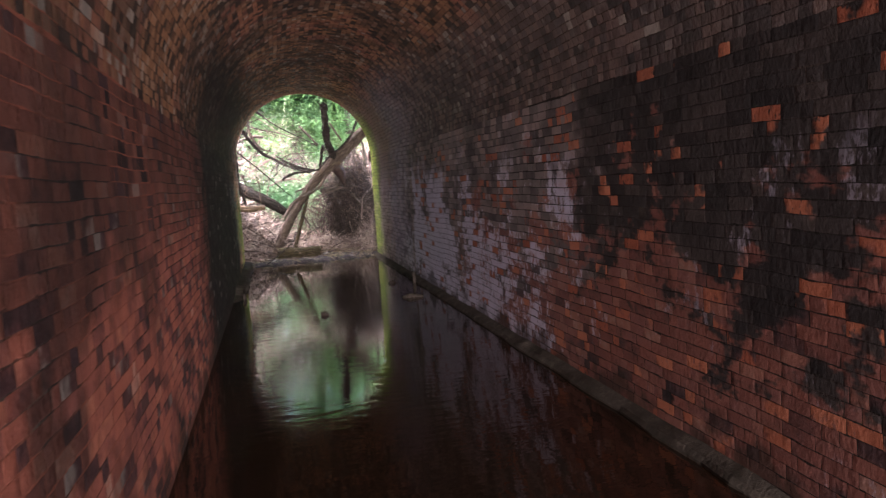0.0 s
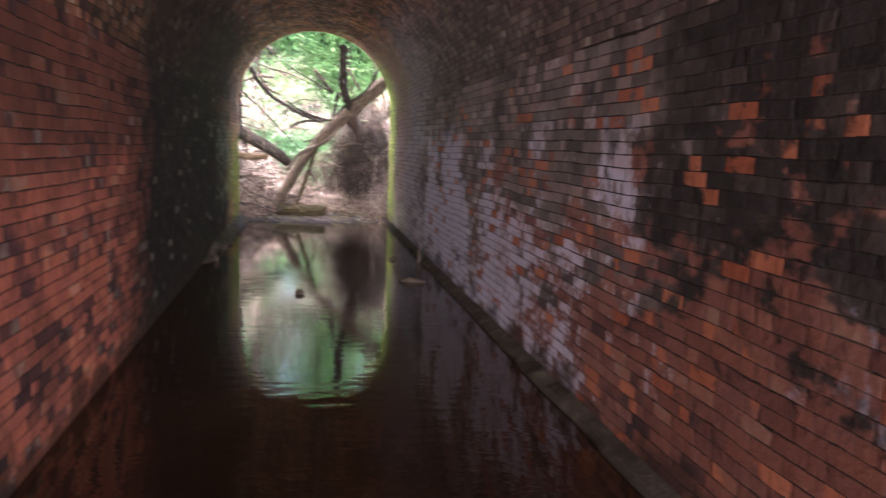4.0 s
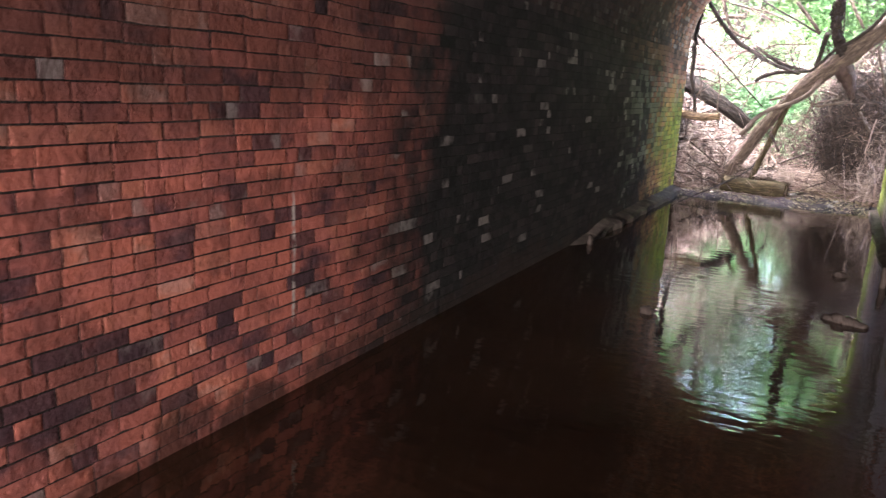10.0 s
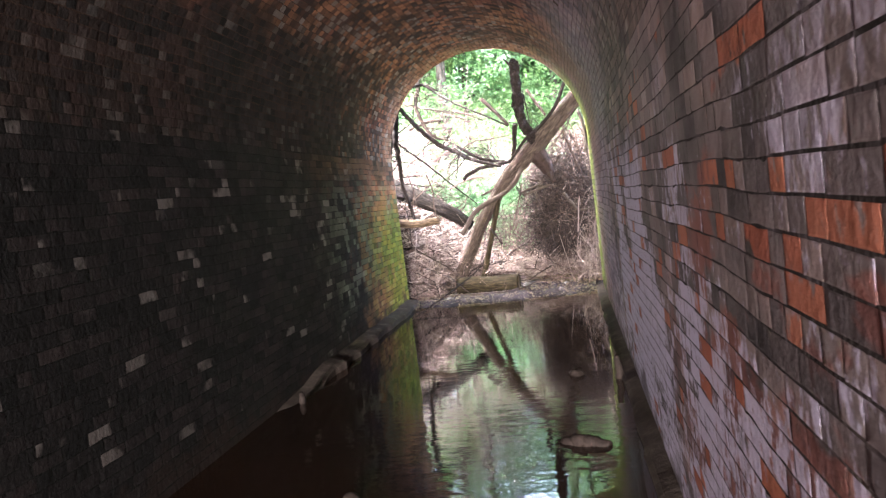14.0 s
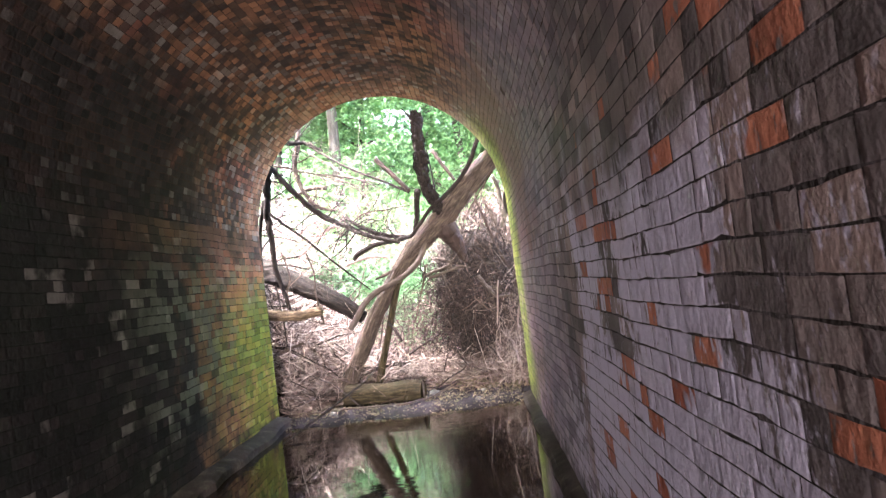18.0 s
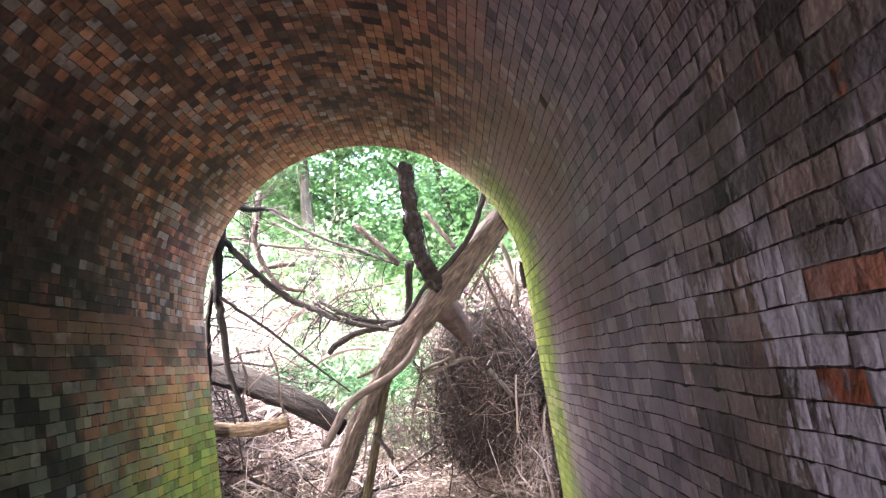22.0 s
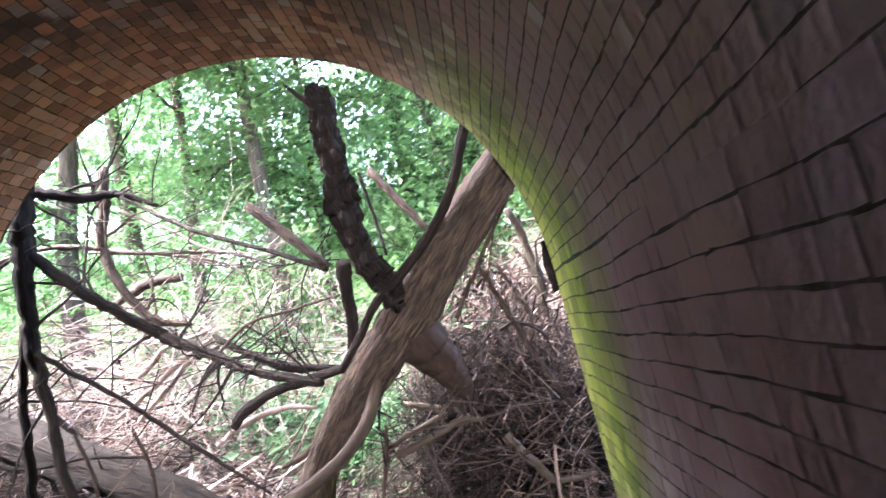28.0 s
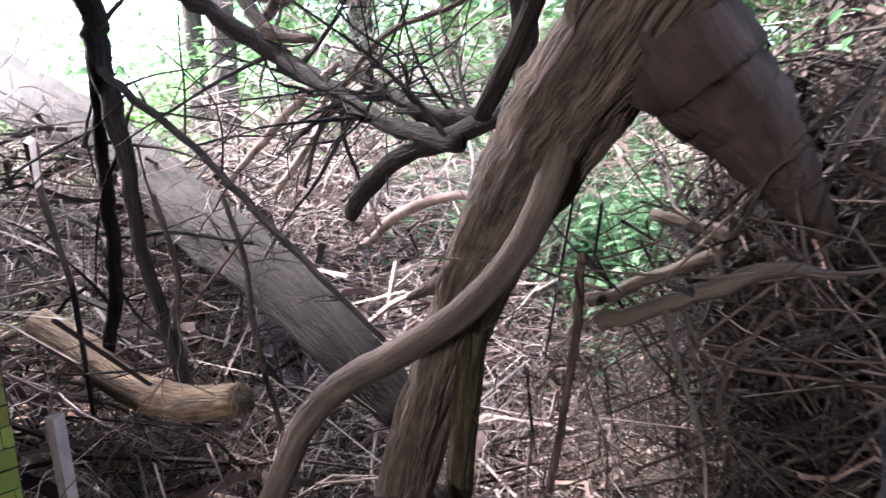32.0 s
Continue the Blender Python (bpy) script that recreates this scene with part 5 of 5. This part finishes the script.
tree((3.6, 3.8), 9.5, 0.15, (-1.2, 0.0), 318, 2.8, 60, 70, 0.66, 0.055)
tree((8.0, 17.0), 15.0, 0.25, (-0.3, 0.0), 312, 3.6, 90, 70, 0.15, 0.075)


def undergrowth():
    r = np.random.default_rng(91)
    cs = []
    for k in range(900):
        x, y = r.uniform(-11, 7), r.uniform(4.2, 19)
        if k > 600:
            x, y = r.uniform(-3.2, 1.2), r.uniform(3.7, 8.5)
        if x > 0.8 and y < 6:
            continue
        h = (r.uniform(0.3, 1.3) + 0.05 * y) * (1.5 if k > 600 else 1.0)
        c = np.array((x, y, float(ground_z(x, y)) + 0.15))
        cs.append(c + r.normal(0, 1, (110, 3)) * (0.4, 0.4, 0.1) + np.array((0, 0, 1)) * (h * r.random((110, 1))))
    leaf_mesh("undergrowth", np.vstack(cs), 0.055, M_HERB, 92, None, 0.5, "stuff", "bright green herbs and saplings in the wood", "undergrowth")


undergrowth()


def backdrop():
    r = np.random.default_rng(95)
    n = 70
    a = np.linspace(-1.45, 1.45, n)
    verts, faces = [], []
    for k in range(5):
        for i in range(n):
            rad = 62 + 3 * math.sin(7 * a[i] + k) + r.normal(0, 0.8)
            z = (-2, 4, 8, 11, 13.5)[k] + (r.normal(0, 1.4) if k else 0)
            verts.append((rad * math.sin(a[i]), rad * math.cos(a[i]), z))
    faces = [(k * n + i, k * n + i + 1, (k + 1) * n + i + 1, (k + 1) * n + i) for k in range(4) for i in range(n - 1)]
    tagged(link_mesh("backdrop", verts, faces, plain_material("far_woods", [(0.3, (0.03, 0.06, 0.015)), (0.55, (0.09, 0.16, 0.04)), (0.8, (0.18, 0.28, 0.08))], 0.6, 0.9, 0.1, None, 0.5, 0.2, 4.0)), "far green woodland", "woods", "", "structure")


backdrop()


def far_belt():
    """The wood beyond the nearer trees: sprays of leaves on many levels."""
    r = np.random.default_rng(97)
    cs = []
    for k in range(900):
        x, y = r.uniform(-26, 24), r.uniform(19, 44)
        z = float(ground_z(x, y)) + r.uniform(0.3, 15) * r.uniform(0.6, 1)
        if x < -6 and z > 9 + 0.1 * y and r.random() < 0.6:
            continue
        cs.append(np.array((x, y, z)) + r.normal(0, 1, (60, 3)) * (0.9, 0.9, 0.3))
    leaf_mesh("far_foliage", np.vstack(cs), 0.17, M_LEAF, 98, None, 0.6, "stuff", "layered green foliage of the wood behind", "foliage")


far_belt()


def west_shrubs():
    """Shrubs on the bank beside the portal."""
    r = np.random.default_rng(93)
    cs = []
    for k in range(220):
        x, y = r.uniform(-10, -4.0), r.uniform(1.8, 7.5)
        z = float(ground_z(x, y)) + r.uniform(0.4, 4.6)
        cs.append(np.array((x, y, z)) + r.normal(0, 1, (60, 3)) * (0.42, 0.42, 0.12))
    leaf_mesh("shrub_foliage", np.vstack(cs), 0.055, M_LEAF, 94, None, 0.5, "stuff", "leafy shrubs on the bank beside the portal", "foliage")


west_shrubs()


def understorey():
    """Leafy sprays of saplings and shrubs between the trunks."""
    r = np.random.default_rng(99)
    cs = []
    for k in range(900):
        y = r.uniform(5.2, 13)
        x = r.uniform(-0.75, 0.75) * (4.5 + y)
        z = float(ground_z(x, y)) + r.uniform(0.5, 5.5)
        if x < -0.35 * y and r.random() < 0.45:
            continue
        cs.append(np.array((x, y, z)) + r.normal(0, 1, (55, 3)) * (0.42, 0.42, 0.11))
    leaf_mesh("shrub_foliage", np.vstack(cs), 0.058, M_LEAF, 96, None, 0.5, "stuff", "bright green sprays of sapling leaves", "foliage")


understorey()

# ---- single bricks of the two walls ----
def brick_kind(h, seed):
    """A brick face one metre long, to be set to its length by scale."""
    r = np.random.default_rng(seed)
    bm = bmesh.new()
    corner = ((-1, -1), (1, -1), (1, 1), (-1, 1))
    rim = [bm.verts.new((sx * 0.5, 0.03, sz * h / 2)) for sx, sz in corner]
    mid = [bm.verts.new((sx * 0.5, 0.0003, sz * (h / 2 - abs(r.normal(0, 0.0008))))) for sx, sz in corner]
    face = [bm.verts.new((sx * 0.42, -0.0001 + r.normal(0, 0.0002), sz * (h / 2 - 0.0045))) for sx, sz in corner]
    for a, b in ((rim, mid), (mid, face)):
        for i in range(4):
            bm.faces.new((a[i], a[(i + 1) % 4], b[(i + 1) % 4], b[i]))
    bm.faces.new(face)
    bmesh.ops.recalc_face_normals(bm, faces=bm.faces)
    return bm


for side, rects in piece_todo:
    kinds = []
    for k in range(4):
        me = bpy.data.meshes.new("brick")
        bm = brick_kind(COURSE - 0.006, 400 + k)
        bm.to_mesh(me)
        bm.free()
        me.materials.append(M_PIECE[side])
        kinds.append(me)
    r = np.random.default_rng(60 + side)
    for u0, u1, v0, v1 in rects[:300]:
        ob = new("brick", kinds[int(r.integers(4))])
        ob.parent = walls[side]
        depth = r.uniform(-0.0002, 0.0003)
        ob.matrix_world = pose(side * (HW - 0.0004 - depth), YB + (u0 + u1) / 2, Z_FOOT + (v0 + v1) / 2 + float(sag((u0 + u1) / 2 + side)), 0, r.normal(0, 0.5), -90 if side > 0 else 90) @ Matrix.Diagonal((u1 - u0 - 0.0042, 1, 1, 1))
